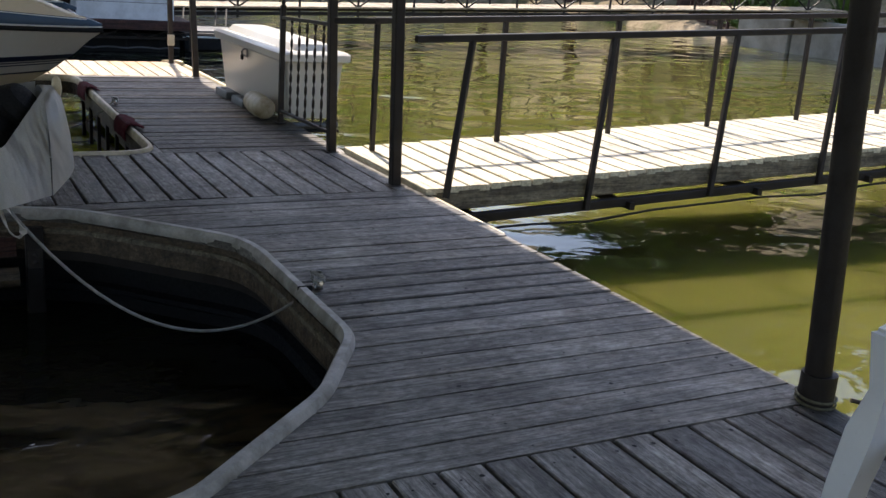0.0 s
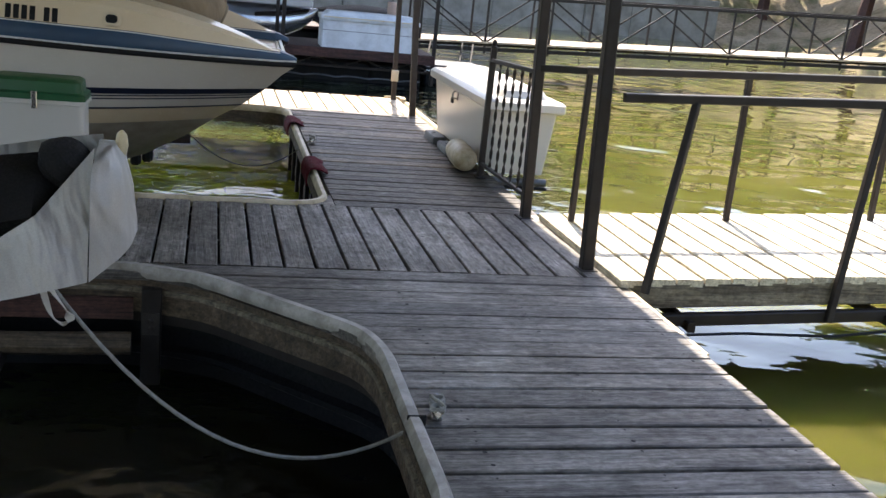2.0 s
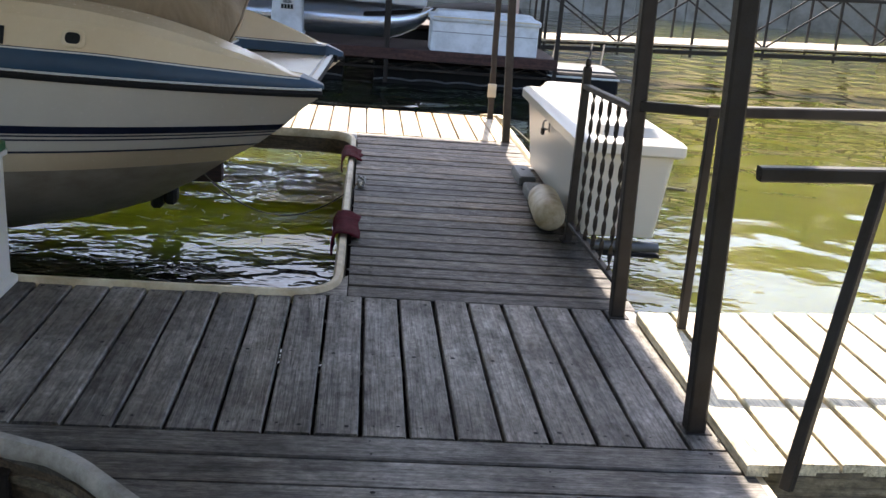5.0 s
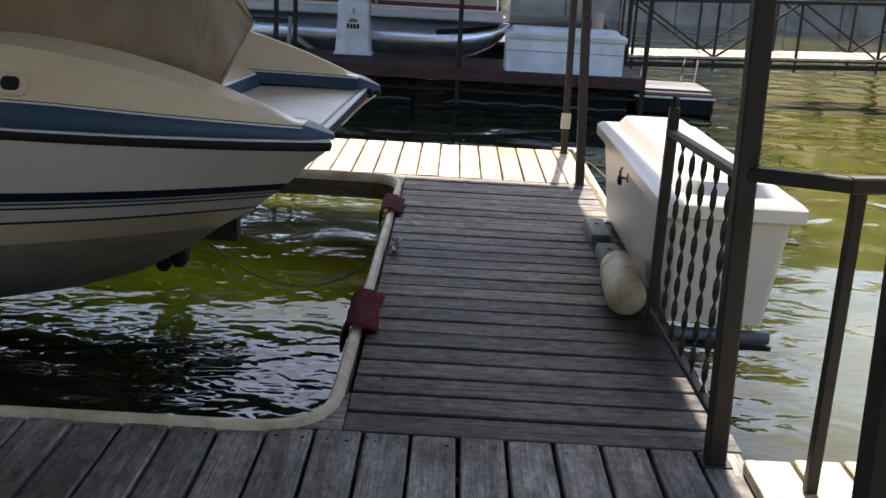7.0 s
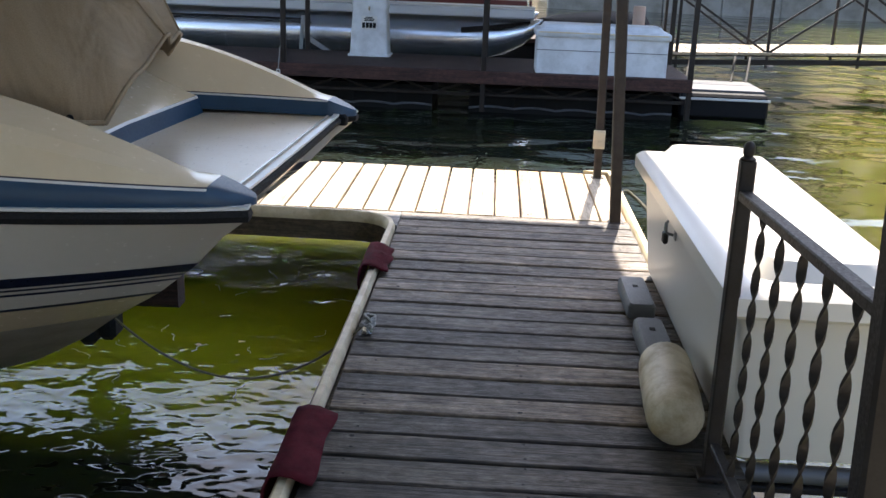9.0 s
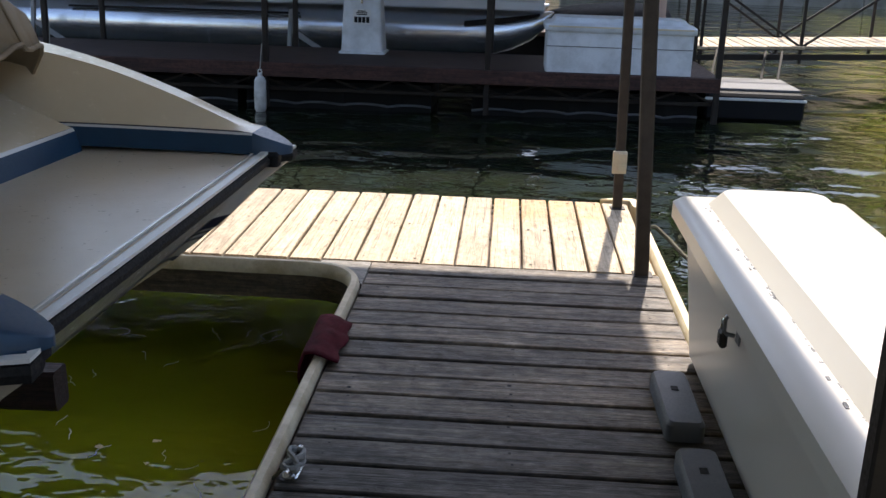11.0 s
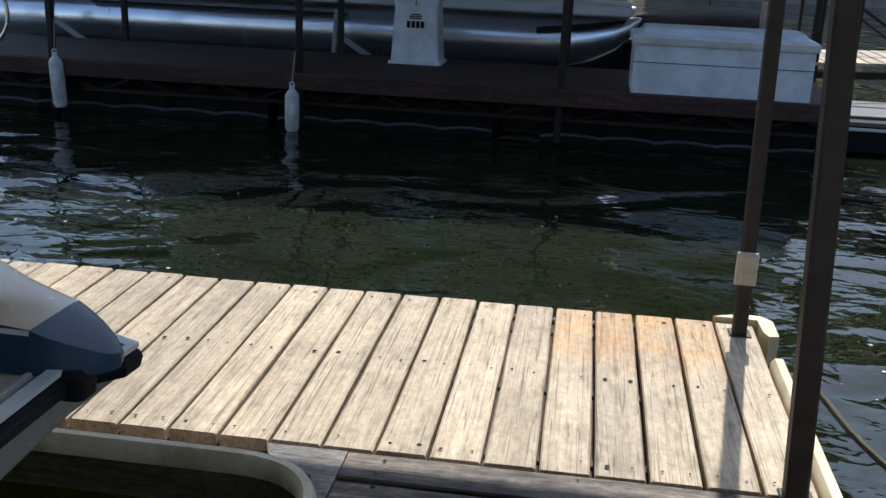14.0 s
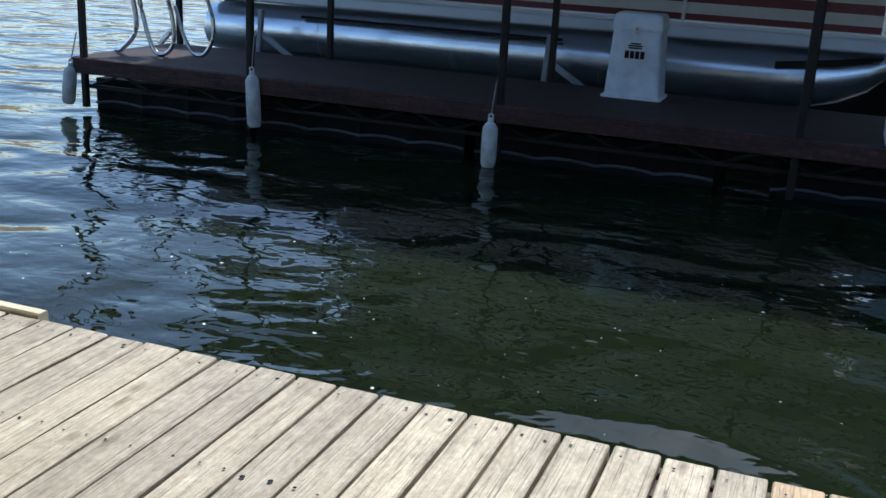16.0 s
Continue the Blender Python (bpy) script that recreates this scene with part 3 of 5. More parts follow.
def tree(height, seed, label):
    """A tapered trunk with limbs and a crown of many small leaf clumps."""
    rng = random.Random(seed)
    root = thing("tree", label, "tree", (0, 0, 0), "shore trees")
    tips, wood_sh, lv = [], Shape(), Shape()

    def limb(a, d, length, r, depth):
        path, p2, dd = [a], Vector(a), Vector(d)
        for i in range(4):
            dd = (dd + Vector((rng.uniform(-0.25, 0.25), rng.uniform(-0.25, 0.25), rng.uniform(-0.05, 0.2)))).normalized()
            p2 = p2 + dd * length / 4
            path.append(Vector(p2))
        n2 = 6
        prev = []
        for i, q in enumerate(path):
            rr = r * (1 - 0.62 * i / 4)
            prev.append([q + Vector((rr * math.cos(k * 2 * math.pi / n2), rr * math.sin(k * 2 * math.pi / n2), 0)) for k in range(n2)])
        wood_sh.loft(prev)
        if depth == 0:
            tips.extend(path[2:])
            return
        for i in range(3 if depth < 2 else 5):
            q = path[rng.choice((2, 3, 4))]
            a2 = rng.uniform(0, 6.28)
            limb(q, Vector((math.cos(a2), math.sin(a2), rng.uniform(0.2, 0.9))).normalized(), length * rng.uniform(0.5, 0.75), r * 0.42, depth - 1)

    limb(Vector((0, 0, -0.3)), Vector((0, 0, 1)), height * 0.5, height * 0.03, 2)
    for q in tips:
        for k in range(46):
            c = q + Vector((rng.gauss(0, 0.5), rng.gauss(0, 0.5), rng.gauss(0.1, 0.4))) * height * 0.085
            m = Euler((rng.uniform(-1.2, 1.2), rng.uniform(-1.2, 1.2), rng.uniform(0, 6.28))).to_matrix()
            s2 = rng.uniform(0.16, 0.36)
            lv.add([c + m @ Vector(v2) for v2 in ((-s2, 0, 0), (0, s2 * 0.55, 0.03), (s2, 0, 0), (0, -s2 * 0.55, 0.03))], [(0, 1, 2, 3)])
    part("trunk", wood_sh, RUSTY_BOARD, root)
    part("crown", lv, LEAF, root, smooth=0)
    return root


first = tree(11.5, 3, "leafy green shore tree with an uneven crown")
second = tree(9.5, 9, "broad leafy green shore tree")
spots = [(25, 2), (27, 9), (25, 14), (29, 17), (27, 23), (31, 29), (25, 40), (18, 41), (32, 5), (33, 36), (11, 42), (26, -6), (25, -14), (5, 44), (22, 45), (14, 47), (29, 44), (34, 22), (33, 12), (30, -2), (36, 30), (28, 33), (27, -2), (28.5, 5), (24.5, 24), (26, 27.5), (23.8, 30.5), (29, 26), (24, 20.5), (30, 34), (8, 40.5), (15, 40), (20.5, 39), (30, 12), (32, 20), (27.5, -10), (31, 1), (30, 25), (34, 16), (33, 9)]
rng = random.Random(2)
for i, (x, y) in enumerate(spots):
    m = Matrix.Translation((x, y, bank_height(x, y))) @ Matrix.Rotation(rng.uniform(0, 6.28), 4, "Z")
    if i < 2:
        (first, second)[i].matrix_basis = m
    else:
        copy_thing((first, second)[i % 2], m)

# ---- canopy roofs over both docks ----


def canopy(x0, x1, y0, y1, z, label, skew=0.0):
    """A sheet roof on purlins; its eastern edge may run askew by so much from end to end."""
    root = tagged(new("roof"), label, "roof", kind="structure")
    part("roof_sheet", Shape().slab([(x0, y0), (x1 + skew, y0), (x1, y1), (x0, y1)], z + 0.005, z + 0.055), ROOF, root, smooth=0)
    n = int((y1 - y0) / 1.6)
    for i in range(n + 1):
        y = y0 + 0.1 + (y1 - y0 - 0.2) * i / n
        part("purlin", Shape().box(((x0 + x1) / 2, y, z - 0.06), (x1 - x0 - 0.02, 0.06, 0.13)), STEEL, root)


canopy(-7.0, 1.125 + 0.1 * 2.9, -24.0, 3.70 + 0.8 * 2.9, 2.9, "pale galvanised sheet canopy roof over the dock", 0.018 * 30)
canopy(-5.4, 3.2, 10.0, 15.3, 2.15, "pale galvanised sheet canopy roof over the opposite dock")


# ---- the floating dock ----
X_R = 1.27
Y0, Y1, Y2, Y3 = -4.47, -1.31, -0.05, 3.81
Y_END = 5.05
dock = tagged(new("dock_deck"), "grey weathered timber floating dock with finger piers", "dock", kind="structure")
SLIP_A = [(-3.4, -1.40), (-1.02, -1.40), (-0.70, -1.53), (-0.10, -2.15), (-0.045, -2.36), (-0.05, -3.48), (-0.32, -3.92), (-0.88, -4.43), (-3.4, -4.43)]
SLIP_B = [(-3.4, -0.06), (-0.02, -0.06), (0.0, 3.70), (-3.4, 3.72)]
line_a = rounded([Vector((x, y, 0)) for x, y in SLIP_A], 0.10, 5)
line_b = rounded([Vector((x, y, 0)) for x, y in SLIP_B], 0.26, 8)
BUMP_PROFILE = [(-0.035, -0.07), (0.03, -0.07), (0.045, -0.03), (0.045, 0.005), (0.025, 0.028), (-0.02, 0.028), (-0.04, 0.012), (-0.045, -0.03)]
part("bumper_rail", Shape().sweep([p + Vector((0, 0, 0.0)) for p in line_a], [(a * 0.62, b2 if b2 > 0 else b2 * 0.45) for a, b2 in BUMP_PROFILE]), BUMPER, dock, "dirty grey vinyl bumper round the slip")
part("bumper_rail", Shape().sweep([p + Vector((0, 0, -0.004)) for p in line_b], [(a * 0.5, b2 * 0.9 if b2 > 0 else b2 * 0.5) for a, b2 in BUMP_PROFILE]), SLIP_CREAM, dock, "dirty cream vinyl bumper round the slip")
part("fascia", Shape().sweep([p + Vector((0, 0, -0.11)) for p in line_a], [(-0.012, -0.075), (0.02, -0.075), (0.02, 0.07), (-0.012, 0.07)]), SLIP_BOARD, dock, "dark weathered fascia board round the slip")
part("fascia_lip", Shape().sweep([p + Vector((0, 0, -0.075)) for p in line_a], [(0.022, -0.022), (0.034, -0.018), (0.034, 0.004), (0.022, 0.008)]), FRAME_WOOD, dock, "weathered lip under the bumper")
for x, y, turn in ((-1.22, -1.40, 0.0), (-0.04, -2.95, 1.57)):
    part("bumper_seam", Shape().box((x, y, -0.002), (0.008, 0.062, 0.066), 0.002, Euler((0, 0, turn)).to_matrix()), RUBBER, dock)
part("lower_rail", Shape().sweep([p + Vector((0, 0, -0.225)) for p in line_a], [(-0.06, -0.02), (-0.02, -0.02), (-0.02, 0.03), (-0.06, 0.03)]), STEEL, dock)
part("float_skirt", Shape().sweep([p + Vector((0, 0, -0.46)) for p in line_a], [(-0.22, -0.3), (-0.12, -0.3), (-0.12, 0.02), (-0.10, 0.035), (-0.10, 0.06), (-0.14, 0.075), (-0.14, 0.30), (-0.22, 0.30)]), BLACK_PLASTIC, dock, "black plastic flotation under the deck")
part("fascia", Shape().sweep([p + Vector((0, 0, -0.11)) for p in line_b], [(-0.006, -0.04), (0.028, -0.04), (0.028, 0.072), (-0.006, 0.072)]), SLIP_BOARD, dock, "rotted brown timber fascia board")
for z in (-0.20, -0.40):
    part("slip_wall", Shape().bar((0.045, 0.25, z), (0.045, 3.4, z), 0.028, 0.09), SLIP_BOARD, dock, "dark timber wall board of the slip")
for i in range(8):
    part("strut", Shape().bar((0.02, 0.32 + i * 0.43, -0.6), (0.02, 0.32 + i * 0.43, -0.14), 0.03, 0.04), STEEL, dock)
# added sheet, stops sun falling through the plank gaps onto the slip water
part("under_board", Shape().box((-1.1, 4.37, -0.06), (4.6, 1.25, 0.02), 0.003), RUSTY_BOARD, dock)
# outer frame under the deck
for a, b2 in (((X_R - 0.02, -7.6), (X_R - 0.02, Y_END)), ((-3.6, Y_END - 0.02), (X_R - 0.06, Y_END - 0.02))):
    h = 0.16 if a[0] > 0 else 0.09
    part("fascia", Shape().bar((*a, -0.04 - h / 2), (*b2, -0.04 - h / 2), 0.04, h), FRAME_WOOD if a[0] > 0 else SLIP_BOARD, dock)
for y in (-1.25, -0.75, -0.25, 3.95, 4.4, 4.9, -4.6, -5.6, -6.6):
    part("joist", Shape().bar((-3.4, y, -0.1), (X_R - 0.05, y, -0.1), 0.05, 0.12), STEEL, dock)
for x in (0.12, 0.64, 1.16):
    part("joist", Shape().bar((x, -4.4, -0.1), (x, Y_END - 0.1, -0.1), 0.05, 0.12), STEEL, dock)
for x0, x1, y0, y1 in ((0.25, 1.15, -4.2, -1.5), (-3.2, 1.15, -1.1, -0.3), (0.4, 1.15, 0.2, 3.5), (-3.2, -1.75, 4.35, 4.9), (0.35, 1.15, 4.35, 4.9), (-3.2, 1.15, -7.5, -4.7)):
    part("float_tank", Shape().box(((x0 + x1) / 2, (y0 + y1) / 2, -0.45), (x1 - x0, y1 - y0, 0.5), 0.04), BLACK_PLASTIC, dock)
part("edge_bumper", Shape().sweep([(X_R + 0.03, 2.9, -0.012), (X_R + 0.03, 4.7, -0.012)], [(a * 0.6, b2) for a, b2 in BUMP_PROFILE]), CREAM, dock, "cream vinyl edge bumper")
part("edge_board", Shape().bar((X_R + 0.012, -1.35, -0.03), (X_R + 0.012, -2.3, -0.03), 0.03, 0.05), CREAM, dock, "pale edge strip")
cb = Shape().slab([(1.12, 5.055), (1.22, 5.10), (1.30, 5.095), (1.335, 5.05), (1.335, 4.90), (1.30, 4.89), (1.285, 4.93), (1.28, 5.05)], -0.09, 0.018)
part("corner_bumper", cb, CREAM, dock, "cream vinyl corner bumper")
part("edge_strip", Shape().bar((-3.4, Y_END + 0.01, -0.03), (-1.98, Y_END + 0.02, -0.03), 0.05, 0.09), CREAM, dock)

# ---- posts ----


def roof_post(x, y, w, mat, label, top=2.86, base=-0.1, lean=0.0):
    root = thing("roof_post", label, "post", (x, y, 0), "canopy posts")
    part("shaft", Shape().bar((0, 0, base), (lean, 0, top), w, w), mat, root)
    part("base_plate", Shape().box((0, 0, -0.028), (w + 0.03, w + 0.03, 0.06), 0.004), mat, root)
    return root


roof_post(1.170, -0.115, 0.059, STEEL, "dark brown square steel post beside the ramp", lean=-0.09)
roof_post(1.180, -1.165, 0.063, STEEL, "dark brown square steel post beside the ramp", lean=-0.11)
roof_post(1.203, 3.81, 0.058, RUST, "rusty brown square steel post at the dock end", lean=-0.15)
root = roof_post(1.205, 4.95, 0.05, RUST, "rusty brown post with an ivory cover plate", lean=-0.06)
part("cover_plate", Shape().box((-0.012, -0.034, 0.255), (0.075, 0.018, 0.12), 0.004), IVORY, root, "ivory socket cover plate")
for z in (0.225, 0.285):
    part("flap", Shape().box((0.0, -0.046, z), (0.05, 0.008, 0.04), 0.003), IVORY, root)

root = thing("roof_post", "thick black round steel post with a collar and wire round it", "post", (1.228, -4.475, 0), "canopy posts")
part("shaft", Shape().tube([(0.008, 0, -0.1), (-0.22, 0, 2.86)], 0.045, 12), STEEL, root)
part("collar", Shape().lathe([(0.05, -0.02), (0.06, -0.02), (0.06, 0.11), (0.05, 0.11)]), STEEL, root)
for z in (0.01, 0.03):
    part("wire", Shape().tube([(0.066 * math.cos(a), 0.066 * math.sin(a), z + 0.006 * math.sin(a)) for a in (i * 0.35 for i in range(19))], 0.005, 5), DARK_ROPE, root)

# ---- gangway ramps ----


def ramp_point(x, y, z=0.0):
    return Vector((x, y, z + 0.045 + 0.046 * (x - 1.35)))


ramp1 = thing("gangway", "sunlit timber gangway with brown pipe handrails to the shore", "gangway", (0, 0, 0))
RX1 = 20.2
for y in (-1.45, -0.20):
    part("stringer", Shape().bar(ramp_point(1.30, y, -0.085), ramp_point(RX1, y, -0.085), 0.05, 0.125), FRAME_WOOD, ramp1)
    part("bottom_pipe", Shape().bar(ramp_point(1.33, y - 0.04, -0.20), ramp_point(RX1, y - 0.04, -0.20), 0.05, 0.06), STEEL, ramp1)
for i in range(17):
    x = 1.6 + i * 1.1
    part("cross_bar", Shape().bar(ramp_point(x, -1.56, -0.22), ramp_point(x, -0.1, -0.22), 0.04, 0.05), STEEL, ramp1)
part("handrail", Shape().bar(ramp_point(1.16, -1.38, 0.86), ramp_point(RX1, -1.38, 0.86), 0.045, 0.042), STEEL, ramp1, "brown square handrail")
part("handrail", Shape().bar(ramp_point(1.345, -0.345, 0.874), ramp_point(RX1, -0.345, 0.872), 0.045, 0.042), STEEL, ramp1, "brown square handrail")
part("rail_link", Shape().bar((1.155, -0.135, 0.893), (1.36, -0.345, 0.918), 0.042, 0.040), STEEL, ramp1)
for i in range(18):
    x = 1.52 + i * 1.014
    part("baluster", Shape().bar(ramp_point(x - 0.18, -1.53, -0.22 if i else -0.05), ramp_point(x, -1.39, 0.845), 0.036, 0.036), STEEL, ramp1)
    x = 1.37 + i * 0.985
    part("baluster", Shape().bar(ramp_point(x, -0.355, 0.0), ramp_point(x, -0.345, 0.86), 0.034, 0.034), STEEL, ramp1)
# unseen sheet added to keep sun stripes between the planks off the water
part("under_board", Shape().bar(ramp_point(1.34, -0.825, -0.052), ramp_point(RX1, -0.825, -0.052), 1.22, 0.014), FRAME_WOOD, ramp1)
part("cable", Shape().tube([ramp_point(1.4 + i * 0.5, -1.52, -0.27 - 0.03 * (i % 4 == 2)) for i in range(36)], 0.008, 5), RUBBER, ramp1)


def far_ramp():
    root = thing("gangway", "trussed steel gangway to the far shore", "gangway", (0, 0, 0))

    def at(x, y, z=0.0):
        return Vector((x, y, z + 0.12 + 0.035 * (x - 3.0)))

    x1 = 20.5
    for y in (12.85, 14.05):
        part("bottom_chord", Shape().bar(at(2.9, y, -0.12), at(x1, y, -0.12), 0.06, 0.07), STEEL, root)
        part("handrail", Shape().bar(at(2.9, y, 0.84), at(x1, y, 0.84), 0.05, 0.06), STEEL, root)
        n = 14
        for i in range(n + 1):
            x = 3.0 + (x1 - 3.1) * i / n
            part("upright", Shape().bar(at(x, y, -0.2), at(x, y, 0.84), 0.04, 0.04), STEEL, root)
            if i < n:
                x2 = 3.0 + (x1 - 3.1) * (i + 1) / n
                a, b2 = (at(x, y, 0.0), at(x2, y, 0.84)) if i % 2 else (at(x, y, 0.84), at(x2, y, 0.0))
                part("brace", Shape().bar(a, b2, 0.025, 0.03), STEEL, root)
    for i in range(118):
        x = 2.95 + i * 0.149
        part("plank", Shape().box(at(x + 0.07, 13.45), (0.14, 1.3, 0.038), 0.004), PLANK_PALE, root)


far_ramp()

# ---- opposite dock ----
DY = 10.45
dock2 = tagged(new("dock_far"), "opposite dock with red-brown decking on black floats", "dock", kind="structure")
part("deck", Shape().box((-1.8, DY + 0.8, 0.0), (9.2, 1.6, 0.07), 0.006), RUSTY_BOARD, dock2)
part("deck_edge", Shape().box((-1.8, DY - 0.01, -0.045), (9.2, 0.04, 0.15), 0.006), RUSTY_BOARD, dock2)
part("deck", Shape().box((2.3, DY + 3.2, 0.0), (1.0, 3.2, 0.07), 0.006), RUSTY_BOARD, dock2)
part("deck", Shape().box((-1.8, DY + 5.6, 0.0), (9.2, 1.5, 0.07), 0.006), RUSTY_BOARD, dock2)
part("lower_chord", Shape().bar((-6.3, DY + 0.12, -0.26), (2.75, DY + 0.12, -0.26), 0.04, 0.04), STEEL, dock2)
for i in range(24):
    x = -6.3 + i * 0.38
    a, b2 = (-0.12, -0.26) if i % 2 else (-0.26, -0.12)
    part("brace", Shape().bar((x, DY + 0.12, a), (x + 0.38, DY + 0.12, b2), 0.025, 0.025), STEEL, dock2)


def ribbed_float(x0, x1, parent):
    """A moulded black tank with upright ribs and a scalloped rim."""
    n = max(2, int((x1 - x0) / 0.06))
    front = []
    for i in range(n + 1):
        x = x0 + (x1 - x0) * i / n
        ph = ((x - x0) / 0.52) % 1.0
        rib = 0.035 if ph < 0.16 else 0.0
        front.append((x, DY + 0.30 - rib))
    part("float_tank", Shape().slab(front + [(x1, DY + 1.5), (x0, DY + 1.5)], -0.8, -0.2), BLACK_PLASTIC, parent)
    rim = [Vector((x, y - 0.012, -0.445 + 0.02 * abs(math.sin((x - x0) / 0.52 * math.pi)))) for x, y in front]
    part("rim", Shape().tube(rim, 0.014, 6), PALE_RIM, parent, "worn pale float rim")


# unseen rear and side tanks, added to block light between the front floats
part("float_tank", Shape().box((-1.8, DY + 5.6, -0.4), (9.2, 1.3, 0.7), 0.04), BLACK_PLASTIC, dock2)
part("float_tank", Shape().box((2.3, DY + 3.2, -0.4), (0.9, 3.0, 0.7), 0.04), BLACK_PLASTIC, dock2)
for a, b2 in ((-6.35, -4.6), (-4.5, -2.4), (-2.3, -0.25), (0.2, 2.65)):
    ribbed_float(a, b2, dock2)
for x in (-6.28, -4.42, -2.02, 0.36, 2.78):
    for y in (DY + 0.02, 12.05):
        root = thing("roof_post", "dark steel post of the opposite dock", "post", (x, y, 0), "opposite dock posts")
        part("shaft", Shape().bar((0, 0, -0.45 if y < 11 else 0.0), (0, 0, 2.14), 0.06, 0.06), STEEL, root)


def dock_box(x0, x1, y0, y1, z0, z1, mat, label, over=0.03, taper=0.03, lid_h=0.1, seam=False):
    root = thing("dock_box", label, "storage box", ((x0 + x1) / 2, (y0 + y1) / 2, z0))
    hx, hy, h = (x1 - x0) / 2, (y1 - y0) / 2, z1 - z0 - lid_h

    def ring(ex, ey, z, r=0.03):
        return [Vector((p.x, p.y, z)) for p in rounded_rect(ex, ey, r)]

    part("body", Shape().loft([ring(hx - taper, hy - taper, 0.0), ring(hx, hy, h - 0.012)]), mat, root)
    lid = [ring(hx + over * 0.7, hy + over * 0.7, h - 0.02), ring(hx + over, hy + over, h - 0.008), ring(hx + over, hy + over, h + lid_h * 0.35),
           ring(hx + over - 0.02, hy + over - 0.02, h + lid_h * 0.5), ring(hx - 0.05, hy - 0.05, h + lid_h * 0.55, 0.05), ring(hx - 0.085, hy - 0.085, h + lid_h * 0.97, 0.06), ring(hx - 0.11, hy - 0.11, h + lid_h, 0.06)]
    part("lid", Shape().loft(lid), mat, root)
    return root


def rounded_rect(hx, hy, r, n=4):
    out = []
    for cx, cy, a0 in ((hx - r, hy - r, 0), (-hx + r, hy - r, 90), (-hx + r, -hy + r, 180), (hx - r, -hy + r, 270)):
        for i in range(n + 1):
            a = radians(a0 + 90 * i / n)
            out.append(Vector((cx + r * math.cos(a), cy + r * math.sin(a), 0)))
    return out


root = dock_box(0.97, 2.5, DY + 0.03, DY + 0.65, 0.036, 0.60, FAR_WHITE, "aged white plastic dock storage box on the opposite dock", 0.025, 0.0, 0.12)
part("seam", Shape().box((0, -0.311, 0.27), (1.53, 0.006, 0.008), 0.001), GREY_PLASTIC, root)
part("seam", Shape().box((0, -0.335, 0.475), (1.5, 0.006, 0.014), 0.001), CREAM, root)

# ---- main boat ----
BC = 1.94
boat = thing("deck_boat", "cream and grey deck boat with a faded blue side stripe", "boat", (0, BC, 0))
boat.rotation_euler = (0, 0, radians(-2.0))
# level: height aft, height at the bow, bow x, half width of the blunt bow, half beam
LEVELS = [(-0.42, -0.30, -2.1, 0.01, 0.10), (-0.30, -0.22, -1.52, 0.06, 0.55), (-0.15, -0.10, -1.15, 0.18, 0.85), (0.04, 0.08, -0.86, 0.38, 1.05), (0.185, 0.25, -0.65, 0.56, 1.12),
          (0.30, 0.375, -0.50, 0.67, 1.15), (0.312, 0.387, -0.485, 0.68, 1.155), (0.37, 0.437, -0.43, 0.715, 1.165), (0.38, 0.446, -0.42, 0.72, 1.168), (0.393, 0.456, -0.41, 0.727, 1.172),
          (0.403, 0.464, -0.40, 0.733, 1.175), (0.412, 0.472, -0.39, 0.74, 1.18), (0.455, 0.508, -0.355, 0.77, 1.19), (0.58, 0.595, -0.275, 0.83, 1.21), (0.715, 0.665, -0.20, 0.885, 1.225)]


LEVELS = [(lv[0] - 0.012, lv[1] - 0.012, *lv[2:]) if 5 <= i <= 12 else lv for i, lv in enumerate(LEVELS)]


def hull_ring(level):
    za, zb, xb, wf, wm = level
    horn = 0.065 * max(0.0, (zb - 0.25) / 0.415)
    pts = []
    for i in range(22):
        t = i / 21
        if t < 0.35:
            x, wd = -6.6 + (xb - 1.55 + 6.6) * t / 0.35, wm
        else:
            s = (t - 0.35) / 0.65
            x = xb + horn - (1.55 + horn) * (1 - s)
            wd = wf + (wm - wf) * (1 - s ** 2.0)
        k = max(0.0, min(1.0, (x + 2.2) / 2.0))
        pts.append(Vector((x, -wd, za + (zb - za) * k)))
    for c, e in ((0.965, 0.9), (0.92, 0.3), (0.88, 0.0), (0.4, 0.0), (0.0, 0.0)):
        pts.append(Vector((xb + horn * e + 0.006 * (1 - c * c), -wf * c, zb)))
    mirror = [Vector((p.x, -p.y, p.z)) for p in pts[:-1]][::-1]
    return pts + mirror


rings = [hull_ring(lv) for lv in LEVELS]
part("bottom", Shape().loft(rings[:5], wrap=False), GEL_BOTTOM, boat, "scummed grey brown hull bottom", 40)
for name, a, b2, mat in (("lower_side", 4, 5, GEL_CREAM), ("pinstripe", 5, 6, NAVY), ("grey_band", 6, 7, GEL_GREY), ("pinstripe", 7, 8, NAVY), ("pinstripe", 8, 9, GEL_GREY), ("pinstripe", 9, 10, NAVY), ("pinstripe", 10, 11, GEL_GREY), ("boot_stripe", 11, 12, NAVY), ("topside", 12, 14, GEL_GREY)):
    part(name, Shape().loft(rings[a:b2 + 1], wrap=False), mat, boat, "", 40)
part("transom", Shape().add([r[0] for r in rings] + [r[-1] for r in rings], [(i, i + 1, len(rings) + i + 1, len(rings) + i) for i in range(len(rings) - 1)]), GEL_GREY, boat)
rail = [p + Vector((0, 0, 0.012)) for p in rings[-1]]
part("rub_rail", Shape().sweep(rail, [(-0.012, -0.018), (0.010, -0.017), (0.016, 0.0), (0.010, 0.014), (-0.012, 0.014)]), RUBBER, boat, "black rub rail")
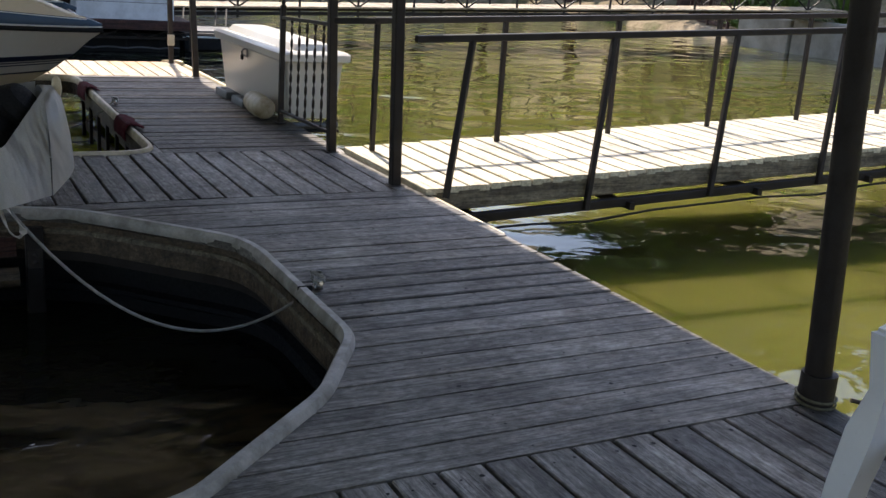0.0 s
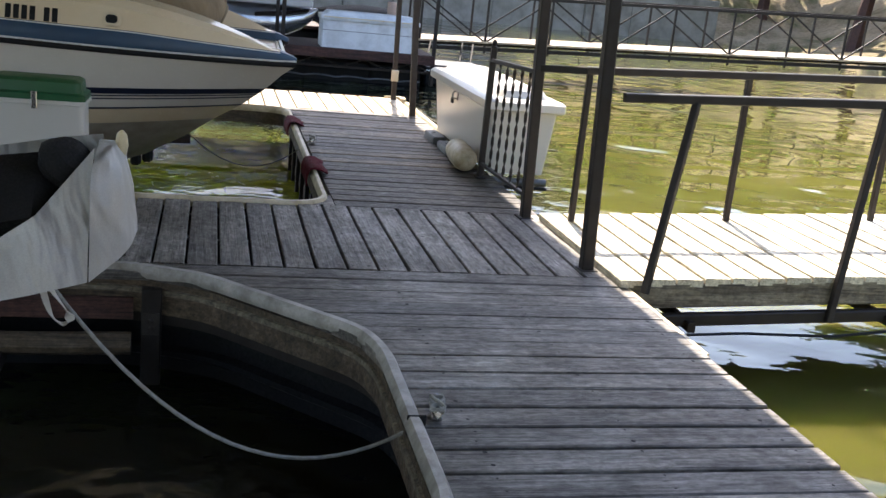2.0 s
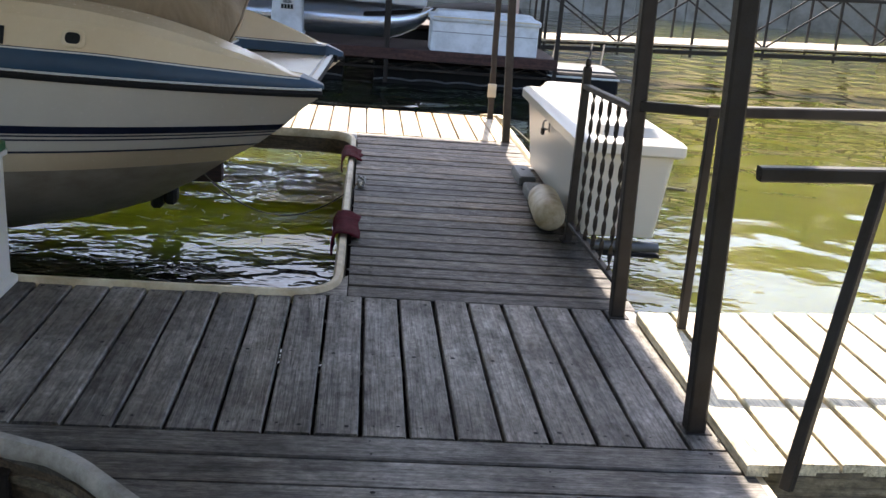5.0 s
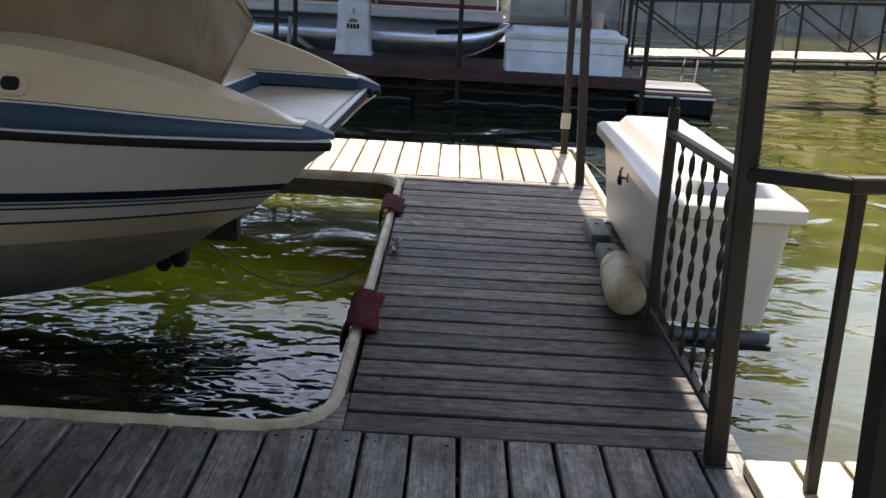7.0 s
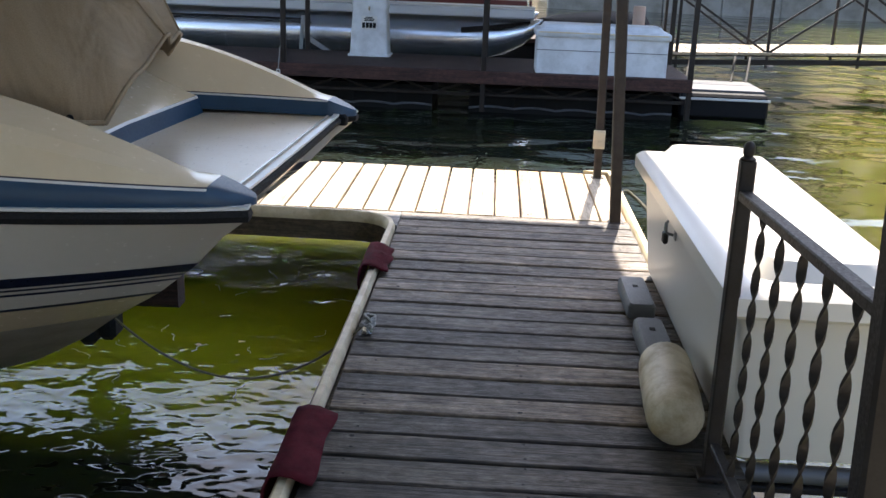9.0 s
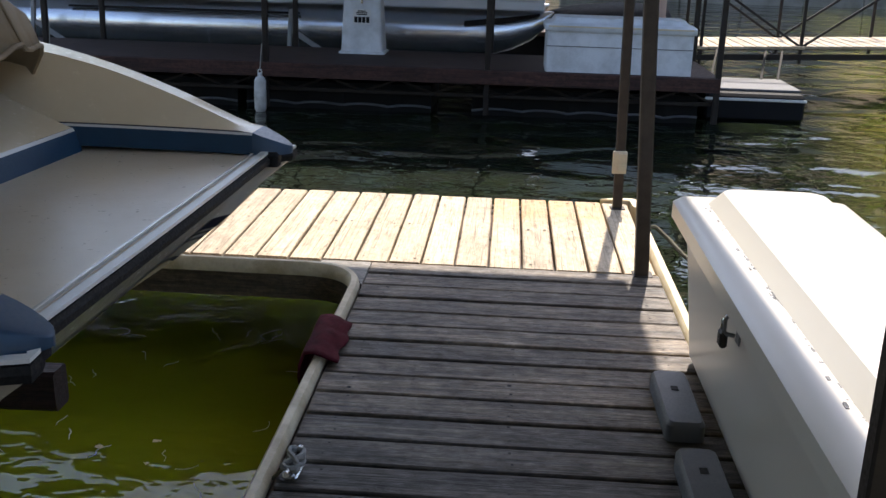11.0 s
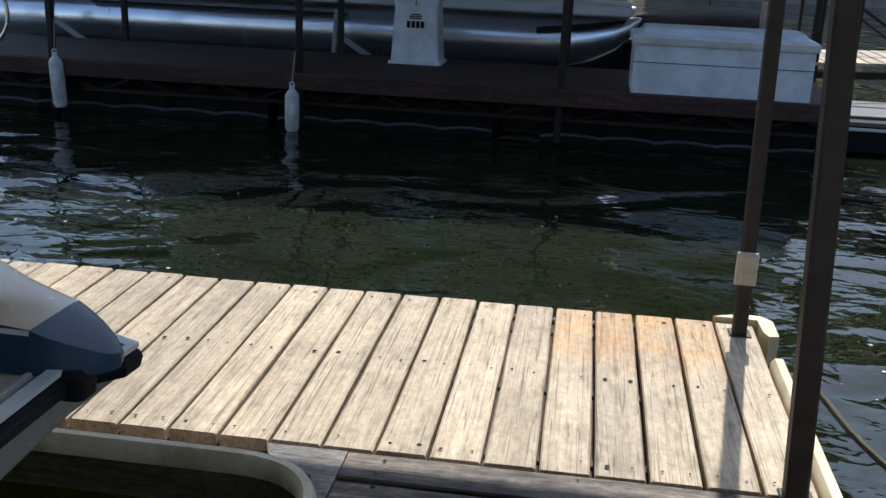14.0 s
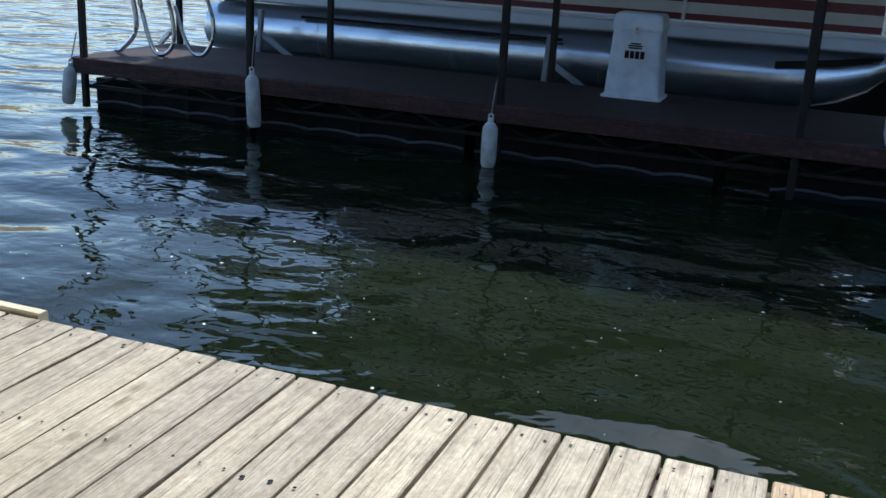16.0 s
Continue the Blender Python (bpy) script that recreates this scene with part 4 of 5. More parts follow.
part("rail_insert", Shape().sweep([p + Vector((0, 0, 0.024)) for p in rail], [(-0.012, -0.008), (0.010, -0.006), (0.010, 0.002), (-0.012, 0.003)]), WHITE_LINE, boat)


TIP = rings[-1][21].x + 0.012
NOSE = 0.115


def edge_at(x):
    """Half beam and height of the rail at a station."""
    side = rings[-1][:22]
    for a, b2 in zip(side, side[1:]):
        if a.x <= x <= b2.x:
            k = (x - a.x) / (b2.x - a.x)
            return -(a.y + (b2.y - a.y) * k), a.z + (b2.z - a.z) * k
    return -side[-1].y, side[-1].z


def section(d):
    """Side coaming a distance d behind the bow tip: (inward, up) from the rail."""
    e = min(max(d - 0.1, 0.0), 1.35)
    bh = min(0.100, 0.042 + 0.056 * d)
    h = max(0.045 + 0.385 * e - 0.14 * e * e, bh + 0.014)
    far = min(1.0, d / 0.9)
    bi = 0.055
    inner = 0.125 + 0.38 * far
    prof = [(0.004, 0.0), (-0.002, bh * 0.5), (0.012, bh), (0.015, bh + 0.007), (0.017, bh + 0.011),
            (0.030 + 0.03 * min(1.0, d), bh + 0.011 + (h - bh - 0.011) * 0.70), (0.050 + 0.07 * min(1.0, d), h), (0.085 + 0.27 * far, h + 0.022 * min(1.0, e / 0.5)),
            (inner - 0.012, bi + 0.012), (inner - 0.010, bi + 0.008), (inner - 0.008, bi), (inner, -0.005)]
    top = prof[7][1]
    prof = [(u, min(v, top)) for u, v in prof]
    if d < NOSE:
        k = math.sqrt(max(0.0, 1 - (1 - d / NOSE) ** 2))
        prof = [(0.062 + (u - 0.062) * k, v * (0.3 + 0.7 * (0.3 * k + 0.7 * d / NOSE)) if v > 0 else v) for u, v in prof]
    return prof


def side_rings(sg):
    stations = [0.0, 0.002, 0.006, 0.012, 0.022, 0.04, 0.062, 0.088, NOSE] + [NOSE + 0.05 * k for k in range(1, 12)] + [0.75 + 0.12 * k for k in range(10)] + [2.4, 3.2, 4.2, 5.4, 6.4]
    out = []
    for d in stations:
        wy, z = edge_at(TIP - d)
        out.append([Vector((TIP - d, sg * (wy - u), z + 0.032 + v)) for u, v in section(d)])
    return out


for sg in (1, -1):
    sec = side_rings(sg)
    nose, rest = sec[:9], sec[8:]
    part("tip_cap", Shape().loft(nose, wrap=False), BLUE, boat, "rounded blue bow tip", 50)
    part("blue_band", Shape().loft([r[0:3] for r in rest], wrap=False), BLUE, boat, "faded blue side stripe", 50)
    part("white_line", Shape().loft([r[2:4] for r in rest], wrap=False), WHITE_LINE, boat)
    part("dark_line", Shape().loft([r[3:5] for r in rest], wrap=False), NAVY, boat)
    part("coaming", Shape().loft([r[4:9] for r in rest], wrap=False), GEL_CREAM, boat, "", 20)
    fore = [r for r in rest if r[0].x > -1.0]
    part("dark_line", Shape().loft([r[8:10] for r in fore], wrap=False), NAVY, boat)
    part("white_line", Shape().loft([r[9:11] for r in fore], wrap=False), WHITE_LINE, boat)
    part("inner_stripe", Shape().loft([r[10:12] for r in fore], wrap=False), BLUE, boat, "faded blue stripe inside the bow")
deckz = 0.690
part("bow_deck", Shape().slab([(-0.232, -0.85), (-0.228, -0.4), (-0.226, 0.0), (-0.228, 0.4), (-0.232, 0.85), (-1.2, 1.0), (-1.2, -1.0)], 0.64, deckz), GEL_DECK, boat, "pale open bow deck")
part("bow_step", Shape().loft([[Vector((-0.77, -0.70, deckz)), Vector((-0.80, 0.0, deckz)), Vector((-0.77, 0.70, deckz))], [Vector((-0.79, -0.72, 0.752)), Vector((-0.82, 0.0, 0.752)), Vector((-0.79, 0.72, 0.752))]], wrap=False), BLUE, boat, "faded blue step riser")
part("white_line", Shape().loft([[Vector((-0.79, -0.72, 0.752)), Vector((-0.82, 0.0, 0.752)), Vector((-0.79, 0.72, 0.752))], [Vector((-0.797, -0.72, 0.762)), Vector((-0.827, 0.0, 0.762)), Vector((-0.797, 0.72, 0.762))]], wrap=False), WHITE_LINE, boat)
part("fore_deck", Shape().loft([[Vector((-0.797, -0.78, 0.762)), Vector((-0.827, 0.0, 0.762)), Vector((-0.797, 0.78, 0.762))], [Vector((-1.2, -0.78, 0.93)), Vector((-1.2, 0.0, 0.95)), Vector((-1.2, 0.78, 0.93))], [Vector((-6.5, -0.8, 0.97)), Vector((-6.5, 0, 1.0)), Vector((-6.5, 0.8, 0.97))]], wrap=False), GEL_CREAM, boat)
for x, wd, z, mat2 in ((-0.238, 0.010, 0.692, GEL_GREY), (-0.219, 0.012, 0.686, WHITE_LINE), (-0.203, 0.008, 0.686, WHITE_LINE)):
    part("front_trim", Shape().bar((x, -0.80, z), (x, 0.80, z), wd, 0.012), mat2, boat, "worn white edge trim")
part("front_gap", Shape().box((-0.21, 0, 0.673), (0.06, 1.6, 0.02), 0.003), RUBBER, boat)
for y in (-0.785, 0.785):
    part("bow_cap", Shape().loft([[Vector((-0.185 + p2.x, y + p2.y, z)) for p2 in rounded_rect(e, e, 0.015)] for e, z in ((0.028, 0.655), (0.03, 0.69), (0.022, 0.702))]), RUBBER, boat, "black rubber bow corner")
# navigation light on the side
def side_point(x, v):
    """A place on the near outer coaming, at height v over the rail, and its lean."""
    wy, z = edge_at(x)
    prof = section(TIP - x)
    (u0, v0), (u1, v1) = prof[4], prof[5]
    k = (v - v0) / (v1 - v0)
    return Vector((x, -(wy - u0 - (u1 - u0) * k), z + 0.032 + v)), math.atan2(u1 - u0, v1 - v0)


spot, lean = side_point(-1.27, 0.165)
lm = Matrix.Translation(spot) @ Euler((radians(90) - lean, 0, 0)).to_matrix().to_4x4()
part("light_bezel", Shape().loft([[lm @ Vector((p.x, p.y, z)) for p in rounded_rect(ex, ey, 0.03)] for ex, ey, z in ((0.055, 0.045, -0.03), (0.055, 0.045, 0.010), (0.046, 0.036, 0.018))]), GEL_CREAM, boat, "pale light bezel")
part("light_lens", Shape().loft([[lm @ Vector((p.x, p.y, z)) for p in rounded_rect(ex, ey, 0.02)] for ex, ey, z in ((0.036, 0.027, 0.012), (0.034, 0.025, 0.024))]), RUBBER, boat, "dark green light lens")
# registration marks as plain bars
for i in range(6):
    x = -1.86 + i * 0.046 + (0.035 if i > 3 else 0)
    spot, lean = side_point(x, 0.155)
    part("registration_bar", Shape().box(spot, (0.032, 0.008, 0.085), 0.001, Euler((-lean, 0, 0)).to_matrix()), RUBBER, boat)


def cover_rings():
    out = []
    for i in range(26):
        t = i / 25
        x = -0.52 - 5.9 * t ** 1.3
        ridge = 1.07 + 0.95 * min(1, t * 2.2) ** 0.8
        hem_n = 0.865 + 0.12 * min(1, t * 4)
        hem_f = 0.93 + 0.06 * min(1, t * 3)
        yn, yf = -0.62 - 0.36 * min(1, t * 3.5), 0.72 + 0.16 * min(1, t * 4)
        ring = []
        for j in range(19):
            s = j / 18
            y = yn + (yf - yn) * s
            arch = math.sin(math.pi * s) ** 0.55
            hem = hem_n + (hem_f - hem_n) * s
            z = hem + (ridge - hem) * arch
            wr = 0.035 * noise.noise(Vector((x * 2.2, y * 3.5, 1.0))) + 0.018 * math.sin(y * 17 + x * 4)
            xx = x - (0.12 * (1 - arch) if i < 6 else 0) * (1 - i / 6.0) - (0.28 * s * (1 - i / 8.0) if i < 8 else 0)
            ring.append(Vector((xx + wr * 0.5, y, z + wr)))
        out.append(ring)
    return out


cover = thing("boat_cover", "tan canvas cover draped over the deck boat", "boat cover", (0, BC, 0))
cover.rotation_euler = (0, 0, radians(-2.0))
crs = cover_rings()
fabric = part("fabric", Shape().loft(crs, wrap=False), CANVAS, cover, "", 60)
sol = fabric.modifiers.new("thick", "SOLIDIFY")
sol.thickness = 0.006
part("hem", Shape().tube([r[0] + Vector((0, -0.003, 0.004)) for r in crs], 0.009, 6), CANVAS, cover, "stitched hem")
part("hem", Shape().tube([r[-1] + Vector((0, 0.003, 0.004)) for r in crs], 0.009, 6), CANVAS, cover)
part("hem", Shape().tube([q for q in crs[0]], 0.008, 6), CANVAS, cover)
for j in (6, 12):
    part("seam", Shape().tube([r[j] + Vector((0, 0, 0.006)) for r in crs], 0.004, 5), CANVAS, cover)
for i in range(1, 14, 3):
    part("snap", Shape().lathe([(0.012, 0.0), (0.012, 0.005), (0.004, 0.008)], Matrix.Translation(crs[i][0] + Vector((0, -0.012, 0.02))) @ Euler((radians(90), 0, 0)).to_matrix().to_4x4(), 8), RUBBER, cover)


# ---- storage box, fence, fender on the dock ----
root = dock_box(1.20, 1.69, 1.01, 2.93, 0.03, 0.62, FIBREGLASS, "glossy white fibreglass dock box with a flared lid", 0.045, 0.045, 0.12)
part("hasp", Shape().box((-0.247, 0.07, 0.42), (0.006, 0.036, 0.10), 0.002), STEEL_GREY, root, "steel hasp")
part("staple", Shape().tube(smooth_path([(-0.25, 0.10, 0.44), (-0.275, 0.10, 0.43), (-0.275, 0.10, 0.39), (-0.25, 0.10, 0.38)], 4), 0.006, 6), STEEL_GREY, root)
lock = part("padlock", Shape().box((-0.275, 0.12, 0.365), (0.02, 0.042, 0.045), 0.006), RUST, root, "small rusty padlock")
part("shackle", Shape().tube(smooth_path([(-0.275, 0.107, 0.385), (-0.275, 0.11, 0.415), (-0.275, 0.13, 0.415), (-0.275, 0.133, 0.385)], 4), 0.005, 6), CHROME, lock)
for y in (1.09, 2.85):
    part("support_tube", Shape().sweep([(-0.2, y - 1.97, -0.062), (0.238, y - 1.97, -0.062)], [(0.028 * math.cos(a), 0.028 * math.sin(a)) for a in (i * math.pi / 6 for i in range(12))]), GREY_PLASTIC, root, "grey support tube")
    part("bracket", Shape().box((0.02, y - 1.97, -0.105), (0.46, 0.05, 0.02), 0.003), RUBBER, root)
wearline = Shape()
rng = random.Random(8)
for i in range(420):
    y = -0.86 + 1.72 * rng.random()
    wearline.box((-0.185 + rng.gauss(0, 0.009), y, 0.532 + 0.003), (rng.uniform(0.003, 0.010), rng.uniform(0.006, 0.03), 0.002), 0.0005)
part("lid_scuffs", wearline, GREY_PLASTIC, root, "worn grey scuffs on the lid", 0, "stuff")

for y0, y1 in ((2.26, 2.64), (1.76, 2.12)):
    root = thing("step_block", "dark grey plastic block beside the dock box", "block", (1.14, (y0 + y1) / 2, 0), "plastic blocks")
    part("body", Shape().loft([[Vector((p.x, p.y, z)) for p in rounded_rect(ex, ey, 0.02)] for ex, ey, z in ((0.056, (y1 - y0) / 2, 0.002), (0.056, (y1 - y0) / 2, 0.05), (0.048, (y1 - y0) / 2 - 0.008, 0.062))]), GREY_PLASTIC, root)
    part("slot", Shape().box((0, 0.05, 0.0625), (0.022, 0.03, 0.002), 0.0005), RUBBER, root)

fm = Matrix.Translation((1.085, 1.10, 0.092)) @ Euler((radians(-90), 0, radians(-4))).to_matrix().to_4x4()
root = thing("boat_fender", "dirty cream cylindrical boat fender lying on the planks", "fender", (0, 0, 0))
part("body", Shape().lathe([(0.004, 0.0), (0.04, 0.004), (0.072, 0.028), (0.086, 0.07), (0.089, 0.18), (0.089, 0.40), (0.085, 0.47), (0.068, 0.51), (0.04, 0.53), (0.026, 0.56), (0.004, 0.565)], fm, 24), FENDER, root)
part("seam", Shape().tube([fm @ Vector((0.0895 * math.cos(2.3), 0.0895 * math.sin(2.3), z)) for z in (0.1, 0.2, 0.3, 0.39)], 0.003, 5), FENDER, root)

fence = thing("railing_panel", "dark wrought iron railing panel with twisted bars", "railing", (1.163, 0, 0))
part("newel", Shape().bar((0, 0.985, -0.03), (0, 0.985, 0.912), 0.040, 0.040), STEEL, fence)
part("finial", Shape().lathe([(0.018, 0.0), (0.021, 0.006), (0.012, 0.012), (0.0155, 0.022), (0.0155, 0.038), (0.010, 0.048), (0.002, 0.052)], Matrix.Translation((0, 0.985, 0.911)), 12), STEEL, fence)
part("base", Shape().box((0, 0.985, 0.008), (0.075, 0.075, 0.014), 0.003), STEEL, fence)
part("top_rail", Shape().bar((0, -0.08, 0.862), (0, 0.97, 0.822), 0.036, 0.026), STEEL, fence)
part("bottom_rail", Shape().bar((0, -0.08, 0.125), (0, 0.97, 0.105), 0.028, 0.022), STEEL, fence)
for i in range(5):
    y = 0.10 + i * 0.168
    sh, segs = Shape(), 56
    rr = []
    for k in range(segs + 1):
        a = k / segs * math.pi * 8 + i * 0.7
        z = 0.12 + (0.735 - 0.038 * y) * k / segs
        c, s = math.cos(a), math.sin(a)
        rr.append([Vector((px * c - py * s, y + px * s + py * c, z)) for px, py in ((-0.0105, -0.0032), (0.0105, -0.0032), (0.0105, 0.0032), (-0.0105, 0.0032))])
    part("twisted_bar", sh.loft(rr), STEEL, fence)

# ---- mats, cleats and mooring ropes ----


def mat(y0, y1, label):
    sh, rows2 = Shape(), []
    rng = random.Random(int(y0 * 100))
    for i in range(13):
        y = y0 + (y1 - y0) * i / 12
        row = []
        for x, z in ((-0.060, -0.075), (-0.064, -0.045), (-0.062, -0.005), (-0.045, 0.034), (-0.02, 0.040), (0.01, 0.034), (0.035, 0.018), (0.062, 0.008)):
            k = noise.noise(Vector((x * 9, y * 9, 3.0)))
            row.append(Vector((x + 0.012 * k + (0.004 * math.sin(i * 1.3) if x > 0.05 else 0), y + 0.012 * k, z + (0.010 * abs(k) if z > 0 else 0))))
        rows2.append(row)
    ob = single("carpet_strip", sh.loft(rows2, wrap=False), RED_CLOTH, label, "carpet", "red carpet strips", smooth=60)
    md = ob.modifiers.new("thick", "SOLIDIFY")
    md.thickness, md.offset = 0.008, 1.0


mat(0.77, 1.20, "dark red carpet strip draped over the slip bumper")
mat(2.66, 3.02, "short dark red carpet strip draped over the slip bumper")


def cleat(x, y, rot, label):
    root = thing("cleat", label, "cleat", (x, y, 0), "mooring cleats")
    root.rotation_euler = (0, 0, rot)
    part("base", Shape().box((0, 0, 0.008), (0.07, 0.035, 0.014), 0.004), CHROME, root)
    for sx in (-0.022, 0.022):
        part("leg", Shape().tube([(sx, 0, 0.01), (sx, 0, 0.034)], 0.009, 8), CHROME, root)
    part("horn", Shape().tube(smooth_path([(-0.075, 0, 0.043), (-0.03, 0, 0.036), (0.03, 0, 0.036), (0.075, 0, 0.043)], 4), 0.009, 8), CHROME, root)
    turn = []
    for i in range(40):
        a = i * 0.52
        turn.append((0.045 * math.sin(a) + 0.004 * math.sin(i), 0.022 * math.sin(2 * a), 0.03 + 0.0006 * i + 0.008 * math.cos(a * 1.3)))
    part("rope_coil", Shape().tube(turn, 0.007, 6), ROPE, root, "frayed grey rope wound round")
    return root


cleat(0.035, -2.90, 1.4, "chrome dock cleat with frayed rope wound round it")
cleat(0.07, 1.95, 1.5, "chrome dock cleat with frayed rope wound round it")
single("mooring_rope", Shape().tube(catenary((-1.16, -2.83, 0.42), (0.06, -2.9, 0.035), 0.355), 0.0062, 7), ROPE, "thin grey mooring rope hanging in a curve", "rope")
single("mooring_rope", Shape().tube(catenary((-0.87, 1.82, 0.07), (0.06, 1.95, 0.035), 0.24), 0.0045, 7), DARK_ROPE, "dark green mooring rope hanging over the water", "rope")
single("mooring_rope", Shape().tube(smooth_path([(1.30, 4.62, -0.06), (1.36, 4.66, -0.02), (1.42, 4.60, -0.05), (1.55, 4.3, -0.12), (1.9, 3.7, -0.2), (2.4, 2.9, -0.1)], 6), 0.012, 7), DARK_ROPE, "doubled dark line from the dock corner", "rope")
single("mooring_ring", Shape().tube([(1.325 + 0.02 * math.cos(a), 4.64, -0.04 + 0.03 * math.sin(a)) for a in (i * 0.4 for i in range(17))], 0.006, 6), CHROME, "small steel mooring ring at the deck edge", "ring")
single("mooring_rope", Shape().tube(smooth_path([(1.30, -4.45, 0.02), (1.32, -4.38, -0.05), (1.33, -4.33, -0.3), (1.34, -4.28, -0.52)], 5), 0.008, 6), CREAM, "pale yellow line dropping into the water", "rope")
single("mooring_rope", Shape().tube(smooth_path([(1.31, -4.55, 0.03), (1.6, -4.75, 0.0), (2.4, -5.3, 0.1)], 6), 0.008, 6), RUST, "rust-brown line tied round the post", "rope")

# ---- covered watercraft in the near slip ----
PC = -2.83
pwc = thing("jet_ski", "jet ski under a pale weathered cover hanging on a lift", "jet ski", (0, PC, 0))


def pwc_top(x):
    return 0.60 + 0.22 * min(1.0, max(0.0, (-0.905 - x) / 0.05)) ** 0.6


cap = []
STN = [-0.905, -0.92, -0.94, -0.97, -1.01]
for x in STN:
    k = (-0.9 - x) / 0.11
    wd = 0.05 + 0.22 * k ** 0.7
    zb = 0.545 - 0.06 * k
    zt = pwc_top(x)
    ring = []
    for j in range(15):
        s = j / 14
        a = math.pi * s
        y = -wd * math.cos(a) * (1.0 if s in (0, 1) else 0.97)
        z = zb + (zt - zb) * math.sin(a) ** 0.6
        wr = 0.012 * noise.noise(Vector((x * 14, y * 9, 0)))
        ring.append(Vector((x + wr, y + wr, z)))
    cap.append(ring)
part("cover_nose", Shape().loft(cap, wrap=False), PWC_COVER, pwc, "pale weathered cover over the nose", 70)
part("nose_close", Shape().add([*cap[0]], [tuple(range(15))]), PWC_COVER, pwc)
for sg in (-1, 1):
    rows2 = []
    for i in range(15):
        t = i / 14
        x = -1.01 - 1.9 * t
        wd = 0.27 + 0.22 * min(1, t * 3)
        zr = (0.82 - 0.29 * min(1, t * 6.0) ** 0.65) if sg < 0 else (0.82 - 0.10 * min(1, t * 5))
        row = []
        zb = 0.485 - 0.06 * min(1, t * 5)
        for j in range(9):
            s = j / 8
            bul = math.sin(s * math.pi * 0.5)
            y = sg * (wd * (1 - 0.55 * s ** 1.6) if t < 0.05 else wd * (1 - 0.30 * s ** 1.5))
            z = zb + (zr - zb) * s
            wr = 0.018 * noise.noise(Vector((x * 5 + z * 9, z * 7, sg * 3.0)))
            row.append(Vector((x, y + wr, z)))
        rows2.append(row)
    part("cover_side", Shape().loft(rows2, wrap=False), PWC_COVER, pwc, "pale weathered cover side", 70)
hullr = []
for i in range(12):
    t = i / 11
    x = -0.93 - 2.5 * t
    wd = 0.04 + 0.44 * min(1, t * 4) ** 0.6
    zt = 0.545 - 0.10 * min(1, t * 3)
    zk = zt - 0.03 - 0.22 * min(1, t * 2.5)
    hullr.append([Vector((x, -wd, zt)), Vector((x, -wd * 0.95, zt - 0.05)), Vector((x, -wd * 0.5, zk + 0.05)), Vector((x, 0, zk)), Vector((x, wd * 0.5, zk + 0.05)), Vector((x, wd * 0.95, zt - 0.05)), Vector((x, wd, zt))])
part("hull", Shape().loft(hullr), BLACK_PLASTIC, pwc, "black hull", 40)
part("dash", Shape().loft([[Vector((x, y * w2, z + h * (1 - y * y))) for y in (-1, -0.6, 0, 0.6, 1)] for x, w2, z, h in ((-1.08, 0.12, 0.62, 0.12), (-1.16, 0.2, 0.64, 0.14), (-1.3, 0.24, 0.62, 0.14), (-1.5, 0.24, 0.55, 0.1), (-2.6, 0.22, 0.52, 0.2))], wrap=False), RUBBER, pwc, "black dash and seat")
part("handlebar", Shape().tube(smooth_path([(-1.42, -0.36, 0.80), (-1.36, -0.2, 0.79), (-1.3, 0, 0.77), (-1.36, 0.2, 0.79), (-1.42, 0.36, 0.80)], 5), 0.016, 8), RUBBER, pwc)
part("mirror", Shape().lathe([(0.004, -0.06), (0.06, -0.045), (0.085, 0.0), (0.06, 0.045), (0.004, 0.06)], Matrix.Translation((-1.09, -0.05, 0.76)) @ Euler((0.4, 0.7, 0)).to_matrix().to_4x4(), 14), RUBBER, pwc, "black mirror pod")
part("bow_knob", Shape().lathe([(0.004, -0.04), (0.014, -0.03), (0.019, 0.0), (0.014, 0.03), (0.004, 0.04)], Matrix.Translation((-0.95, 0.02, 0.81)), 12), CREAM, pwc, "cream bow knob")
part("bow_eye", Shape().tube([(-1.16, 0.03 * math.cos(a), 0.425 + 0.03 * math.sin(a)) for a in (i * 0.45 for i in range(15))], 0.007, 6), RUST, pwc, "rusty bow eye")
strap = Shape().sweep(smooth_path([(-1.16, -0.02, 0.43), (-1.125, -0.03, 0.37), (-1.085, -0.02, 0.30), (-1.105, -0.02, 0.275), (-1.135, -0.03, 0.31), (-1.165, -0.02, 0.40)], 5), [(-0.014, -0.0015), (0.014, -0.0015), (0.014, 0.0015), (-0.014, 0.0015)])
part("strap", strap, FIBREGLASS, pwc, "white webbing strap loop")

lift = thing("watercraft_lift", "dark steel lift frame in the near slip", "boat lift", (0, 0, 0))
for x in (-1.55, -3.0):
    part("cross_beam", Shape().bar((x, -4.2, -0.36), (x, -1.5, -0.36), 0.08, 0.09), STEEL, lift)
for y in (-3.15, -2.5):
    part("bunk", Shape().bar((-3.2, y, 0.10), (-1.35, y, 0.16), 0.08, 0.06), FASCIA, lift)
for x, y in ((-1.55, -3.15), (-1.55, -2.5), (-3.0, -3.15), (-3.0, -2.5)):
    part("strut", Shape().bar((x, y, -0.34), (x, y, 0.12), 0.05, 0.05), STEEL, lift)
part("lift_leg", Shape().bar((-0.92, -1.49, -0.9), (-0.92, -1.49, -0.06), 0.085, 0.05), STEEL, lift)
